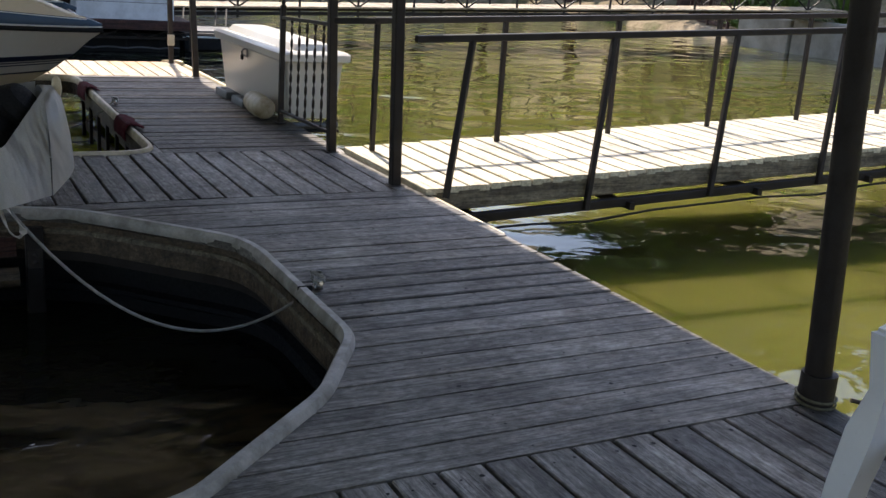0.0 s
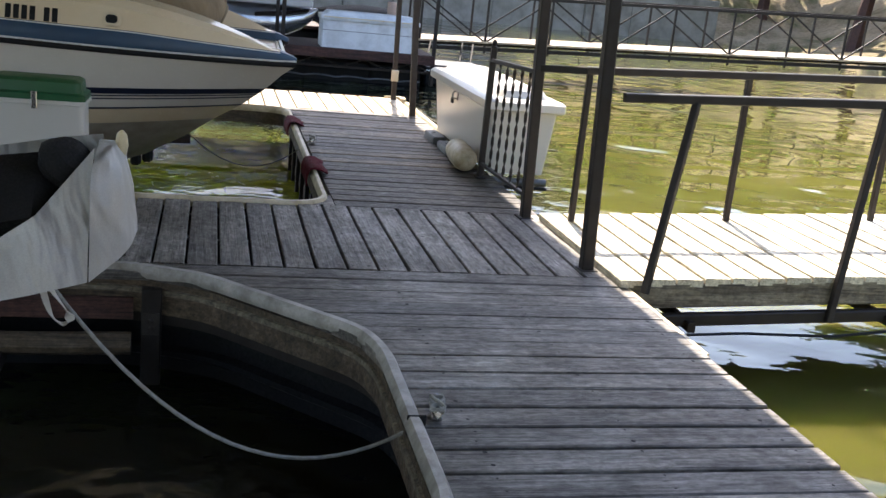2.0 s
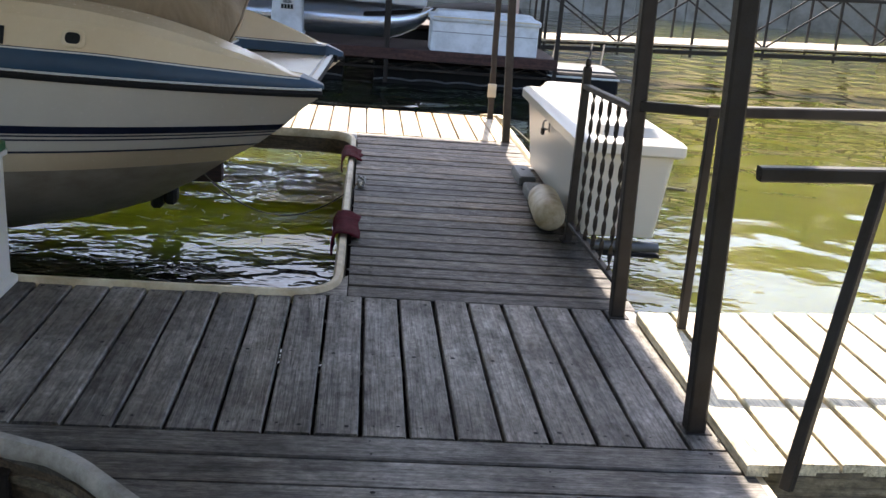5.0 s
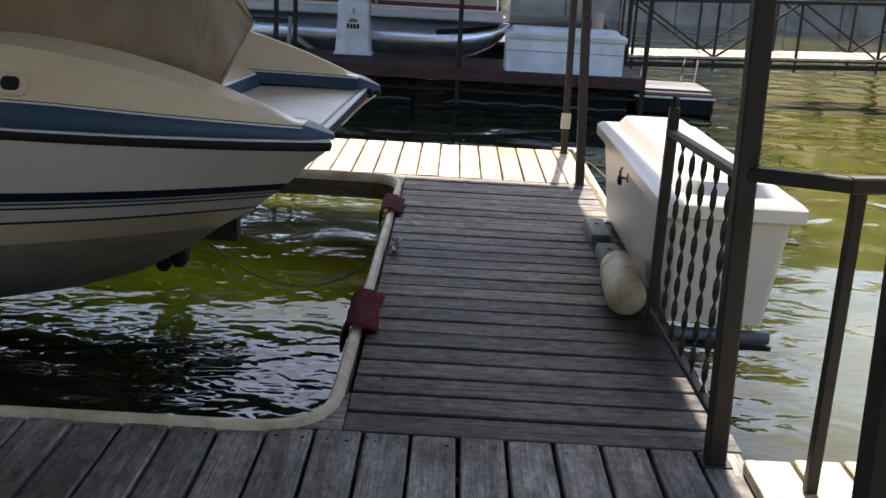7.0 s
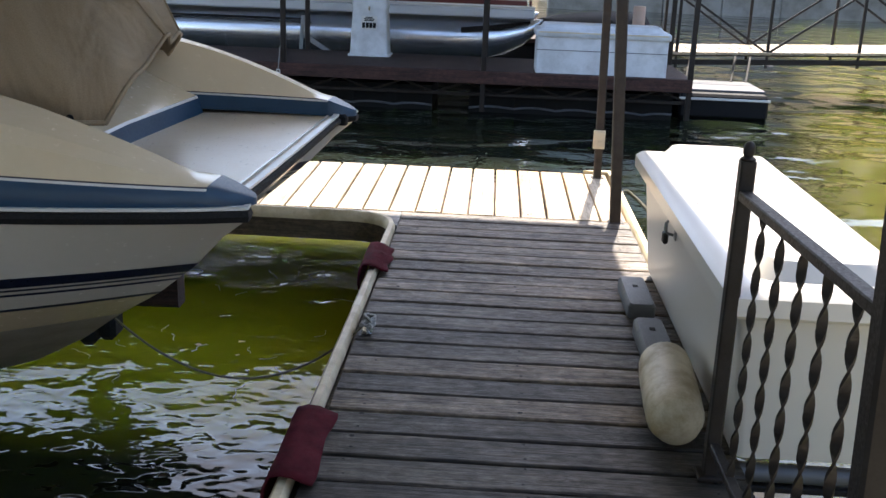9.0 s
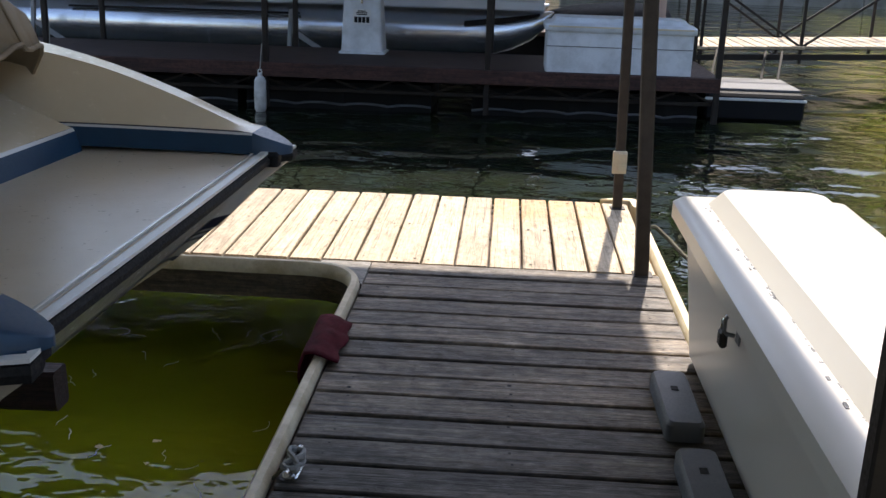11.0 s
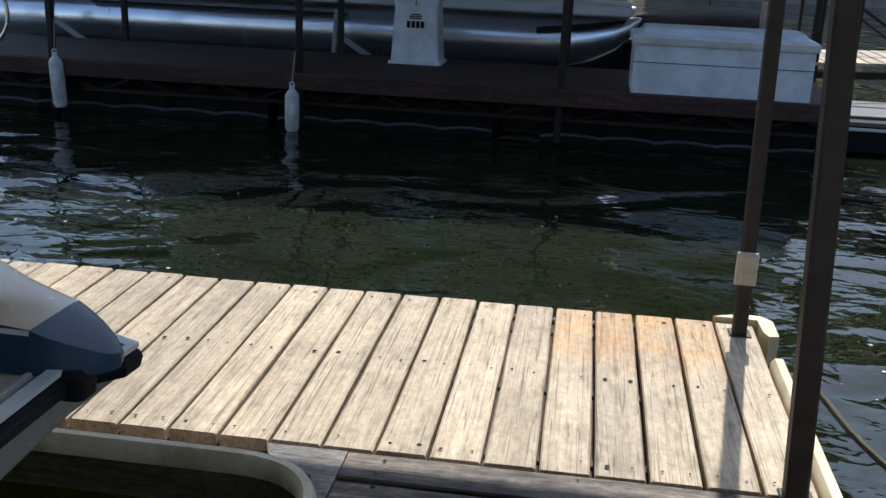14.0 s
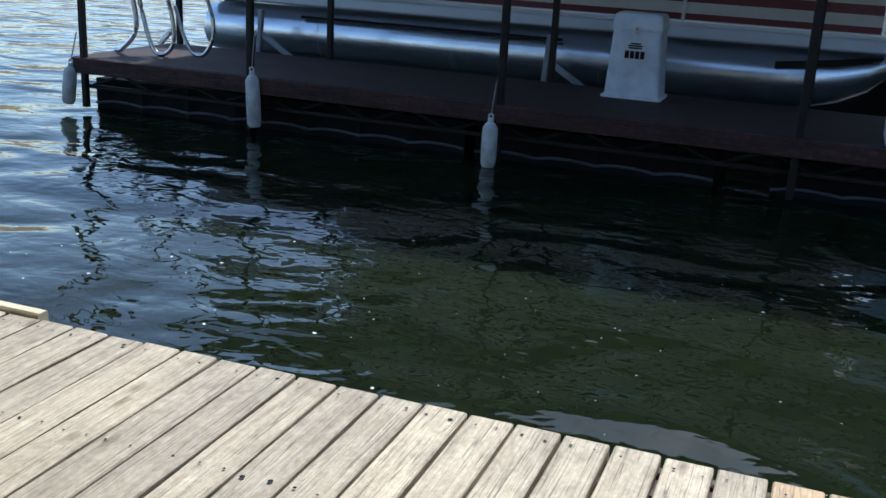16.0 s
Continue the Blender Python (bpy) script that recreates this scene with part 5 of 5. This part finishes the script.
for z in (-0.20, -0.235):
    part("bolt", Shape().lathe([(0.013, 0.0), (0.013, 0.008), (0.006, 0.012)], Matrix.Translation((-0.92, -1.515, z)) @ Euler((radians(90), 0, 0)).to_matrix().to_4x4(), 8), RUST, lift, "rusty bolt head")
part("hinge_plate", Shape().box((-0.92, -1.518, -0.215), (0.07, 0.006, 0.10), 0.002), RUST, lift, "rusty hinge plate")
part("side_beam", Shape().tube(smooth_path([(-3.3, -1.56, -0.30), (-2.2, -1.55, -0.285), (-1.5, -1.545, -0.30), (-1.0, -1.54, -0.295)], 5), 0.05, 10), SLIP_BOARD, lift, "weathered pole along the slip")
part("back_board", Shape().bar((-3.3, -1.44, -0.17), (-1.0, -1.44, -0.17), 0.02, 0.10), RUSTY_BOARD, lift, "red-brown board under the bumper")

lift2 = thing("boat_lift", "dark timber and steel lift cradle under the deck boat", "boat lift", (0, 0, 0))
part("bunk", Shape().bar((-5.0, 2.6, -0.16), (-0.85, 2.6, -0.10), 0.1, 0.14), RUSTY_BOARD, lift2)
part("bunk", Shape().bar((-5.0, 1.3, -0.30), (-2.6, 1.3, -0.28), 0.1, 0.14), RUSTY_BOARD, lift2)
for x in (-2.7, -4.2):
    part("cross_beam", Shape().bar((x, 0.2, -0.47), (x, 3.5, -0.47), 0.1, 0.1), STEEL, lift2)
for i in range(2):
    part("guide_block", Shape().box((-1.18 - 0.09 * i, 2.60, -0.27 - 0.03 * i), (0.08, 0.13, 0.14), 0.02), RUBBER, lift2)

# ---- control box with a green lid ----
root = thing("lift_control_box", "white plastic lift control box with a dark green lid", "control box", (-1.575, -0.2, 0))
part("body", Shape().loft([[Vector((p.x, p.y, z)) for p in rounded_rect(ex, ey, 0.03)] for ex, ey, z in ((0.27, 0.16, 0.001), (0.27, 0.16, 0.02), (0.245, 0.14, 0.035), (0.235, 0.13, 0.52), (0.25, 0.145, 0.525), (0.25, 0.145, 0.545))]), FIBREGLASS, root)
part("lid", Shape().loft([[Vector((p.x, p.y, z)) for p in rounded_rect(ex, ey, 0.03)] for ex, ey, z in ((0.245, 0.142, 0.546), (0.245, 0.142, 0.575), (0.225, 0.125, 0.585), (0.22, 0.12, 0.635), (0.2, 0.10, 0.65))]), GREEN_LID, root, "dark green lid")
part("latch", Shape().box((0.0, -0.148, 0.545), (0.028, 0.014, 0.09), 0.003), CHROME, root, "steel latch")
for sx in (-0.25, 0.25):
    part("bolt", Shape().lathe([(0.012, 0), (0.012, 0.006), (0.004, 0.008)], Matrix.Translation((sx, -0.14, 0.02)), 8), RUST, root)

# ---- plastic chair ----


def plastic_chair(x, y, rot):
    root = thing("plastic_chair", "white moulded plastic armchair on the planks", "chair", (x, y, 0))
    root.rotation_euler = (0, 0, rot)
    part("seat", Shape().loft([[Vector((px, py, z + 0.012 * (py / 0.25) ** 2)) for px, py, z in ((-w2, 0, 0)[:0] or [(sx * w2, sy, zz) for sx, sy, zz in ((-1, yy, z0), (-0.5, yy, z0 - 0.008), (0, yy, z0 - 0.012), (0.5, yy, z0 - 0.008), (1, yy, z0), (1, yy, z0 - 0.03), (0, yy, z0 - 0.035), (-1, yy, z0 - 0.03))])] for yy, w2, z0 in ((-0.25, 0.24, 0.41), (-0.22, 0.25, 0.43), (0.0, 0.25, 0.42), (0.22, 0.22, 0.405))]), CHAIR_WHITE, root)
    for i in range(7):
        px = -0.18 + i * 0.06
        part("back_slat", Shape().bar((px, 0.22, 0.44), (px * 1.15, 0.33, 0.82), 0.03, 0.014), CHAIR_WHITE, root)
    part("top_rail", Shape().sweep(smooth_path([(-0.27, 0.30, 0.68), (-0.22, 0.325, 0.83), (0, 0.35, 0.87), (0.22, 0.325, 0.83), (0.27, 0.30, 0.68)], 5), [(-0.012, -0.03), (0.012, -0.03), (0.012, 0.03), (-0.012, 0.03)]), CHAIR_WHITE, root)
    for sx in (-1, 1):
        part("arm", Shape().sweep(smooth_path([(sx * 0.27, 0.31, 0.70), (sx * 0.285, 0.1, 0.665), (sx * 0.285, -0.16, 0.66), (sx * 0.28, -0.255, 0.645)], 5), [(-0.03, -0.012), (0.03, -0.012), (0.03, 0.012), (-0.03, 0.012)]), CHAIR_WHITE, root)
        part("front_leg", Shape().loft([[Vector((sx * px + a, py + b2, z)) for a, b2 in ((-w2, -w2), (w2, -w2), (w2, w2), (-w2, w2))] for px, py, z, w2 in ((0.30, -0.33, 0.0, 0.026), (0.285, -0.29, 0.3, 0.032), (0.275, -0.265, 0.43, 0.036), (0.275, -0.245, 0.52, 0.022), (0.28, -0.25, 0.65, 0.03))]), CHAIR_WHITE, root)
        part("back_leg", Shape().loft([[Vector((sx * px + a, py + b2, z)) for a, b2 in ((-w2, -w2), (w2, -w2), (w2, w2), (-w2, w2))] for px, py, z, w2 in ((0.27, 0.36, 0.0, 0.024), (0.25, 0.28, 0.4, 0.03), (0.27, 0.31, 0.70, 0.022))]), CHAIR_WHITE, root)


plastic_chair(0.66, -5.60, radians(-90))

# ---- things on the opposite dock ----
root = thing("lift_control_box", "pale tapered lift control box with a dark badge", "control box", (-1.13, 11.68, 0.036))
part("body", Shape().loft([[Vector((p.x, p.y, z)) for p in rounded_rect(ex, ey, 0.03)] for ex, ey, z in ((0.27, 0.22, 0.0), (0.27, 0.22, 0.02), (0.245, 0.195, 0.03), (0.215, 0.17, 0.60))]), FAR_WHITE, root)
part("lid", Shape().loft([[Vector((p.x, p.y, z)) for p in rounded_rect(ex, ey, 0.03)] for ex, ey, z in ((0.228, 0.182, 0.602), (0.228, 0.182, 0.64), (0.21, 0.165, 0.73), (0.19, 0.15, 0.745))]), FAR_WHITE, root)
part("latch", Shape().box((0.0, -0.186, 0.60), (0.024, 0.012, 0.06), 0.002), CHROME, root)
tilt = math.atan2(0.025, 0.57)
badge = part("badge", Shape().box((0.0, -0.188, 0.42), (0.20, 0.004, 0.17), 0.001, Euler((-tilt, 0, 0)).to_matrix()), WHITE_LINE, root, "white badge with dark shapes")
for i, (z, w2) in enumerate(((0.487, 0.09), (0.468, 0.13), (0.449, 0.12))):
    part("badge_shape", Shape().box((0, -0.188 + (z - 0.42) * 0.044 - 0.004, z), (w2, 0.003, 0.013), 0.0005), RUBBER, badge)
for i in range(4):
    part("badge_shape", Shape().box((-0.069 + i * 0.046, -0.1945, 0.39), (0.037, 0.003, 0.066), 0.0005), RUBBER, badge)


def hanging_fender(x, y, z_top, length, tilt, label):
    root = thing("hanging_fender", label, "fender", (x, y, z_top), "hanging fenders")
    root.rotation_euler = (0, tilt, 0)
    part("body", Shape().lathe([(0.004, -length), (0.05, -length + 0.008), (0.065, -length + 0.04), (0.067, -length * 0.5), (0.064, -0.09), (0.045, -0.055), (0.026, -0.04), (0.026, -0.008), (0.004, -0.004)], None, 16), WHITE_FENDER, root)
    part("eye", Shape().tube([(0.02 * math.cos(a), 0, 0.008 + 0.02 * math.sin(a)) for a in (i * 0.45 for i in range(15))], 0.009, 6), WHITE_FENDER, root)
    part("line", Shape().tube([(0, 0, 0.02), (0.02, 0.03, 0.3)], 0.006, 5), ROPE, root)


hanging_fender(-2.07, 10.40, -0.075, 0.43, 0.0, "white vinyl fender stained brown hanging on a post")
hanging_fender(-4.36, 10.40, 0.095, 0.52, -0.05, "clean white vinyl fender hanging on a post")
hanging_fender(-6.40, 10.42, -0.02, 0.42, 0.14, "grubby grey fender hanging at the dock corner")


def pontoon_boat():
    root = thing("pontoon_boat", "aluminium pontoon boat with maroon striped sides on a lift", "boat", (0, 12.95, 0))
    for y in (0.0, 1.75):
        prof = []
        for x, r, dz in ((-6.45, 0.05, 0.0), (-6.44, 0.2, 0), (-6.38, 0.27, 0), (-6.2, 0.29, 0), (-0.05, 0.29, 0), (0.0, 0.292, 0), (0.3, 0.28, 0.015), (0.6, 0.245, 0.05), (0.85, 0.185, 0.115), (1.0, 0.12, 0.185), (1.1, 0.05, 0.26), (1.13, 0.01, 0.29)):
            prof.append([Vector((x, y + r * math.cos(a), 0.185 + dz + r * math.sin(a))) for a in (2 * math.pi * i / 22 for i in range(22))])
        tube = part("pontoon", Shape().loft(prof), ALU, root, "polished aluminium pontoon tube", 50)
        for x in (-4.9, -3.3, -1.7, -0.05):
            part("weld_ring", Shape().tube([(x, y + 0.292 * math.cos(a), 0.185 + 0.292 * math.sin(a)) for a in (2 * math.pi * i / 22 for i in range(23))], 0.004, 5), ALU, tube)
    part("strake", Shape().box((-3.6, -0.27, 0.385), (3.0, 0.05, 0.025), 0.004), RUBBER, root)
    part("spray_fin", Shape().loft([[Vector((0.0, -0.30, 0.30)), Vector((0.0, -0.27, 0.36))], [Vector((0.55, -0.27, 0.36)), Vector((0.55, -0.22, 0.42))], [Vector((0.95, -0.17, 0.44)), Vector((0.95, -0.12, 0.47))]], wrap=False), STEEL, root)
    part("deck_skirt", Shape().box((-2.7, 0.87, 0.575), (7.4, 2.5, 0.13), 0.02), SKIRT, root, "bright aluminium deck edge")
    part("trim", Shape().box((-2.7, -0.385, 0.66), (7.4, 0.03, 0.03), 0.006), WHITE_LINE, root)
    part("side_panel", Shape().box((-2.7, -0.34, 0.99), (7.3, 0.03, 0.62), 0.004), BEIGE_PANEL, root)
    part("side_panel", Shape().box((-2.7, 2.08, 0.99), (7.3, 0.03, 0.62), 0.004), BEIGE_PANEL, root)
    for z, h in ((0.72, 0.06), (0.90, 0.09)):
        part("stripe", Shape().box((-2.7, -0.359, z), (7.3, 0.006, h), 0.001), MAROON, root)
    for i in range(5):
        part("panel_post", Shape().box((-6.3 + i * 1.8, -0.362, 0.98), (0.035, 0.02, 0.66), 0.003), ALU, root)
    for x in (-5.43, -2.16):
        part("lift_leg", Shape().bar((x, -0.66, -0.1), (x + 0.03, -0.63, 0.46), 0.05, 0.06), MID_GREY, root, "grey steel lift leg")
        part("lift_brace", Shape().bar((x + 0.04, -0.64, 0.2), (x + 0.47, -0.66, -0.06), 0.03, 0.06), MID_GREY, root)
    part("cradle", Shape().bar((-5.9, 0.0, -0.1), (0.2, 0.0, -0.1), 0.3, 0.06), STEEL, root)
    motor = part("outboard", Shape().loft([[Vector((x + p.x, 0.9 + p.y, z)) for p in rounded_rect(ex, ey, 0.04)] for x, ex, ey, z in ((-6.75, 0.05, 0.02, -0.15), (-6.75, 0.1, 0.05, 0.0), (-6.72, 0.09, 0.05, 0.3), (-6.7, 0.16, 0.11, 0.5), (-6.72, 0.26, 0.17, 0.7), (-6.7, 0.24, 0.16, 1.1))]), RUBBER, root, "black outboard motor")
    part("propeller", Shape().lathe([(0.004, -0.1), (0.05, -0.08), (0.06, 0.05), (0.12, 0.06), (0.004, 0.08)], Matrix.Translation((-6.9, 0.9, 0.05)) @ Euler((0, radians(90), 0)).to_matrix().to_4x4(), 12), RUBBER, motor)


pontoon_boat()

root = thing("boarding_ladder", "bent chrome boarding ladder hoops on the opposite dock", "ladder", (0, 11.0, 0.036))
part("hoop", Shape().tube(smooth_path([(-6.05, 0, 0.75), (-5.98, 0, 0.42), (-5.88, 0, 0.1), (-5.76, 0, 0.02), (-5.63, 0, 0.12), (-5.62, 0, 0.35), (-5.72, 0, 0.75)], 6), 0.022, 10), CHROME, root)
part("hoop", Shape().tube(smooth_path([(-5.66, 0.1, 0.5), (-5.56, 0.1, 0.2), (-5.45, 0.1, 0.05), (-5.32, 0.1, 0.06), (-5.22, 0.1, 0.25), (-5.25, 0.1, 0.5), (-5.4, 0.1, 0.8)], 6), 0.02, 10), CHROME, root)
part("foot", Shape().tube(smooth_path([(-6.28, -0.05, 0.03), (-6.2, -0.05, 0.05), (-6.02, -0.05, 0.27), (-6.08, -0.05, 0.7)], 5), 0.026, 10), ALU, root)
part("step", Shape().box((-5.72, 0.02, 0.20), (0.22, 0.05, 0.05), 0.008, Euler((0, -0.8, 0)).to_matrix()), ALU, root)
part("seat_panel", Shape().box((-5.85, 0.15, 0.62), (0.34, 0.3, 0.06), 0.01), STEEL, root)

root = thing("float_platform", "low worn grey float beside the opposite dock", "float", (3.35, 11.75, 0))
part("body", Shape().box((0, 0, -0.36), (1.1, 1.25, 0.3), 0.03), BLACK_PLASTIC, root)
part("top_board", Shape().box((0, 0.1, -0.195), (1.1, 1.0, 0.03), 0.005), GREY_PLASTIC, root)
part("edge_strip", Shape().box((0, -0.63, -0.27), (1.12, 0.02, 0.03), 0.004), WHITE_LINE, root)
for x in (-0.3, 0.3, 0.5):
    part("brace", Shape().bar((x, 0.5, -0.2), (x + 0.12, 0.9, 0.12), 0.03, 0.03), STEEL, root)

root = thing("covered_boat", "small boat under a dark tarpaulin behind the dock box", "boat", (2.0, 13.6, 0))
part("hull", Shape().loft([[Vector((x, y * w2, z0 + (z1 - z0) * k)) for y, k in ((-1, 1), (-0.8, 0.3), (-0.3, 0), (0.3, 0), (0.8, 0.3), (1, 1))] for x, w2, z0, z1 in ((-0.9, 0.1, 0.25, 0.42), (-0.6, 0.5, 0.1, 0.4), (0.0, 0.75, 0.05, 0.4), (0.6, 0.75, 0.05, 0.4))], wrap=False), NAVY, root)
part("tarpaulin", Shape().loft([[Vector((x, y * w2, z0 + h * (1 - abs(y) ** 1.6) + 0.02 * math.sin(9 * x + 7 * y))) for y in (-1.03, -0.7, -0.35, 0, 0.35, 0.7, 1.03)] for x, w2, z0, h in ((-0.92, 0.1, 0.43, 0.02), (-0.6, 0.5, 0.41, 0.12), (0.0, 0.75, 0.41, 0.2), (0.62, 0.75, 0.41, 0.18))], wrap=False), RUBBER, root, "dark tarpaulin")
single("piling", Shape().lathe([(0.085, -0.8), (0.085, 0.72), (0.08, 0.74), (0.004, 0.745)], Matrix.Translation((2.42, 12.7, 0)), 14), PINK, "faded pinkish round piling", "piling")

# ---- flecks drifting on the water ----
fk = Shape()
rng = random.Random(21)
for i in range(170):
    x, y, r = rng.uniform(-4.5, 2.5), 5.3 + 3.0 * rng.random() ** 1.2, rng.choice((0.003, 0.003, 0.004, 0.004, 0.005, 0.005, 0.006, 0.012))
    fk.add([(x + r * rng.uniform(0.6, 1.2) * math.cos(a), y + r * rng.uniform(0.6, 1.2) * math.sin(a), WATER_Z + 0.004) for a in (k * math.pi / 3 for k in range(6))], [tuple(range(6))])
single("floating_flecks", fk, WHITE_LINE, "pale foam flecks drifting on the water", "foam", kind="stuff", smooth=0)

for x, y, r, turn in ((-0.877, 2.92, 0.022, 0.3), (-0.68, 2.99, 0.02, 1.4), (-0.66, 2.82, 0.013, 2.2)):
    lf = Shape().add([(x + r * math.cos(a + turn) * (1.0 if k % 2 else 0.72), y + 0.6 * r * math.sin(a + turn), WATER_Z + 0.006 + 0.003 * (k % 3)) for k, a in enumerate(j * math.pi / 4 for j in range(8))], [tuple(range(8))])
    single("fallen_leaf", lf, CREAM, "pale dry leaf floating on the green water", "leaf", "floating leaves", smooth=0)
# light glints on the slip water, modelled as thin pale threads
wd = Shape()
rng = random.Random(31)
for i in range(26):
    x, y, a = rng.uniform(-1.35, -0.15), rng.uniform(2.5, 4.25), rng.uniform(0, 6.28)
    strand = []
    for k in range(rng.choice((4, 5, 7))):
        strand.append((x, y, WATER_Z + 0.002))
        a += rng.uniform(-0.9, 0.9)
        x, y = x + 0.03 * math.cos(a), y + 0.03 * math.sin(a)
    wd.tube(smooth_path(strand, 4), rng.choice((0.0007, 0.001, 0.0016)), 5)
single("glint_strands", wd, WHITE_LINE, "thin pale threads standing in for light glints on the green water", "weed", kind="stuff")

# ---- nail heads ----
nl = Shape()


def nail(x, y, z=0.0):
    r = rng.choice((0.004, 0.0045, 0.005, 0.006, 0.0085))
    x, y = x + rng.uniform(-0.008, 0.008), y + rng.uniform(-0.008, 0.008)
    nl.add([(x + r * math.cos(a), y + r * math.sin(a), z + 0.0032) for a in (k * math.pi / 3 for k in range(6))], [tuple(range(6))])


for ya, yb in ((Y0, Y1), (Y2, Y3)):
    k = round((yb - ya) / 0.147)
    for i in range(k):
        for x in (0.13, 0.64, 1.17):
            for o in (0.25, 0.75):
                if rng.random() < 0.85:
                    nail(x, ya + (i + o) * (yb - ya) / k)
for ya, yb in ((Y1, Y2), (Y3, Y_END), (-5.8, Y0)):
    for i in range(31):
        for y in (ya + 0.06, (ya + yb) / 2, yb - 0.07):
            for o in (0.25, 0.75):
                if rng.random() < 0.85:
                    nail(X_R - (i + o) * 0.147, y)
part("nail_heads", nl, RUBBER, dock, "dark nail heads", 0, "stuff")

# ---- deck planks ----
PLANKS = {}


def plank(parent, length, centre, along_y, mat, width=0.1365, thick=0.038):
    key = (round(length, 2), mat.name, width, random.randrange(3))
    if key not in PLANKS:
        sh = Shape()
        L, n = length / 2, 5
        rings2 = []
        for i in range(n + 1):
            x = -L + length * i / n
            wv = width / 2 + random.uniform(-0.0018, 0.0012)
            e = 0.005
            zt = random.uniform(-0.0012, 0.0012)
            rings2.append([Vector((x, -wv, -thick)), Vector((x, wv, -thick)), Vector((x, wv, zt - e)), Vector((x, wv - e, zt)), Vector((x, -wv + e, zt)), Vector((x, -wv, zt - e))])
        sh.loft(rings2)
        PLANKS[key] = sh.mesh("plank", mat, 0)
    ob = new("plank", PLANKS[key])
    ob.parent = parent
    x, y = centre
    ob.location = (x, y, random.uniform(-0.003, 0.0015))
    ob.rotation_euler = (random.uniform(-0.006, 0.006), 0, (math.pi / 2 if along_y else 0) + random.uniform(-0.0016, 0.0016) + (math.pi if random.random() < 0.5 and mat is not PLANK_STAINED else 0))
    return ob


def left_edge(y):
    """Where the near slip's bumper bounds the deck."""
    pts = sorted([(-4.47, -0.95), (-4.43, -0.88), (-3.92, -0.32), (-3.55, -0.08), (-3.4, -0.05), (-2.5, -0.05), (-2.17, -0.12), (-1.60, -0.62), (-1.42, -1.0), (-1.30, -1.3)])
    for (ya, xa), (yb, xb) in zip(pts, pts[1:]):
        if ya <= y <= yb:
            return xa + (xb - xa) * (y - ya) / (yb - ya)
    return pts[0][1] if y < pts[0][0] else pts[-1][1]


PITCH = 0.147
n = round((Y1 - Y0) / PITCH)
for i in range(n):
    p = (Y1 - Y0) / n
    ya, yb = Y0 + i * p + 0.005, Y0 + (i + 1) * p - 0.005
    xa, xb = left_edge(ya), left_edge(yb)
    if i == n - 1:
        xa = xb = -3.3
    if abs(xa - xb) < 0.02:
        plank(dock, X_R - xa, ((X_R + xa) / 2, (ya + yb) / 2), False, PLANK, 0.1335)
    else:
        ob = part("plank", Shape().slab([(xa, ya), (X_R, ya), (X_R, yb), (xb, yb)], -0.038, random.uniform(-0.002, 0.001)), PLANK, dock, "", 0)
n = round((Y3 - Y2) / PITCH)
for i in range(n):
    p = (Y3 - Y2) / n
    xl = 0.03
    # darkest timber on the southern planks, thinning out northwards
    darkest = random.random() < (1.0 if i < 7 else 0.75 - 0.075 * (i - 7))
    plank(dock, X_R - xl, ((X_R + xl) / 2, Y2 + (i + 0.5) * p), False, PLANK_DARKEST if darkest else PLANK_DARK, 0.1345)
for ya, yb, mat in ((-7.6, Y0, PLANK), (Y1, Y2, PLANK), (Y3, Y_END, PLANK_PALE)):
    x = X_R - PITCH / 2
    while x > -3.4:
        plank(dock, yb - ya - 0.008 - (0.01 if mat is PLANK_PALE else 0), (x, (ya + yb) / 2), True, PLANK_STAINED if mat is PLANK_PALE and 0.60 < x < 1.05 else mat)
        x -= PITCH
for x0, pts in ((0, [(-0.17, -0.045), (0.026, -0.045), (0.026, 0.24), (-0.02, 0.13), (-0.08, 0.02)]), (0, [(0.026, 3.8), (-0.2, 3.8), (-0.18, 3.745), (-0.04, 3.66), (0.026, 3.5)])):
    part("plank", Shape().slab(pts, -0.038, -0.001), PLANK, dock, "", 0)
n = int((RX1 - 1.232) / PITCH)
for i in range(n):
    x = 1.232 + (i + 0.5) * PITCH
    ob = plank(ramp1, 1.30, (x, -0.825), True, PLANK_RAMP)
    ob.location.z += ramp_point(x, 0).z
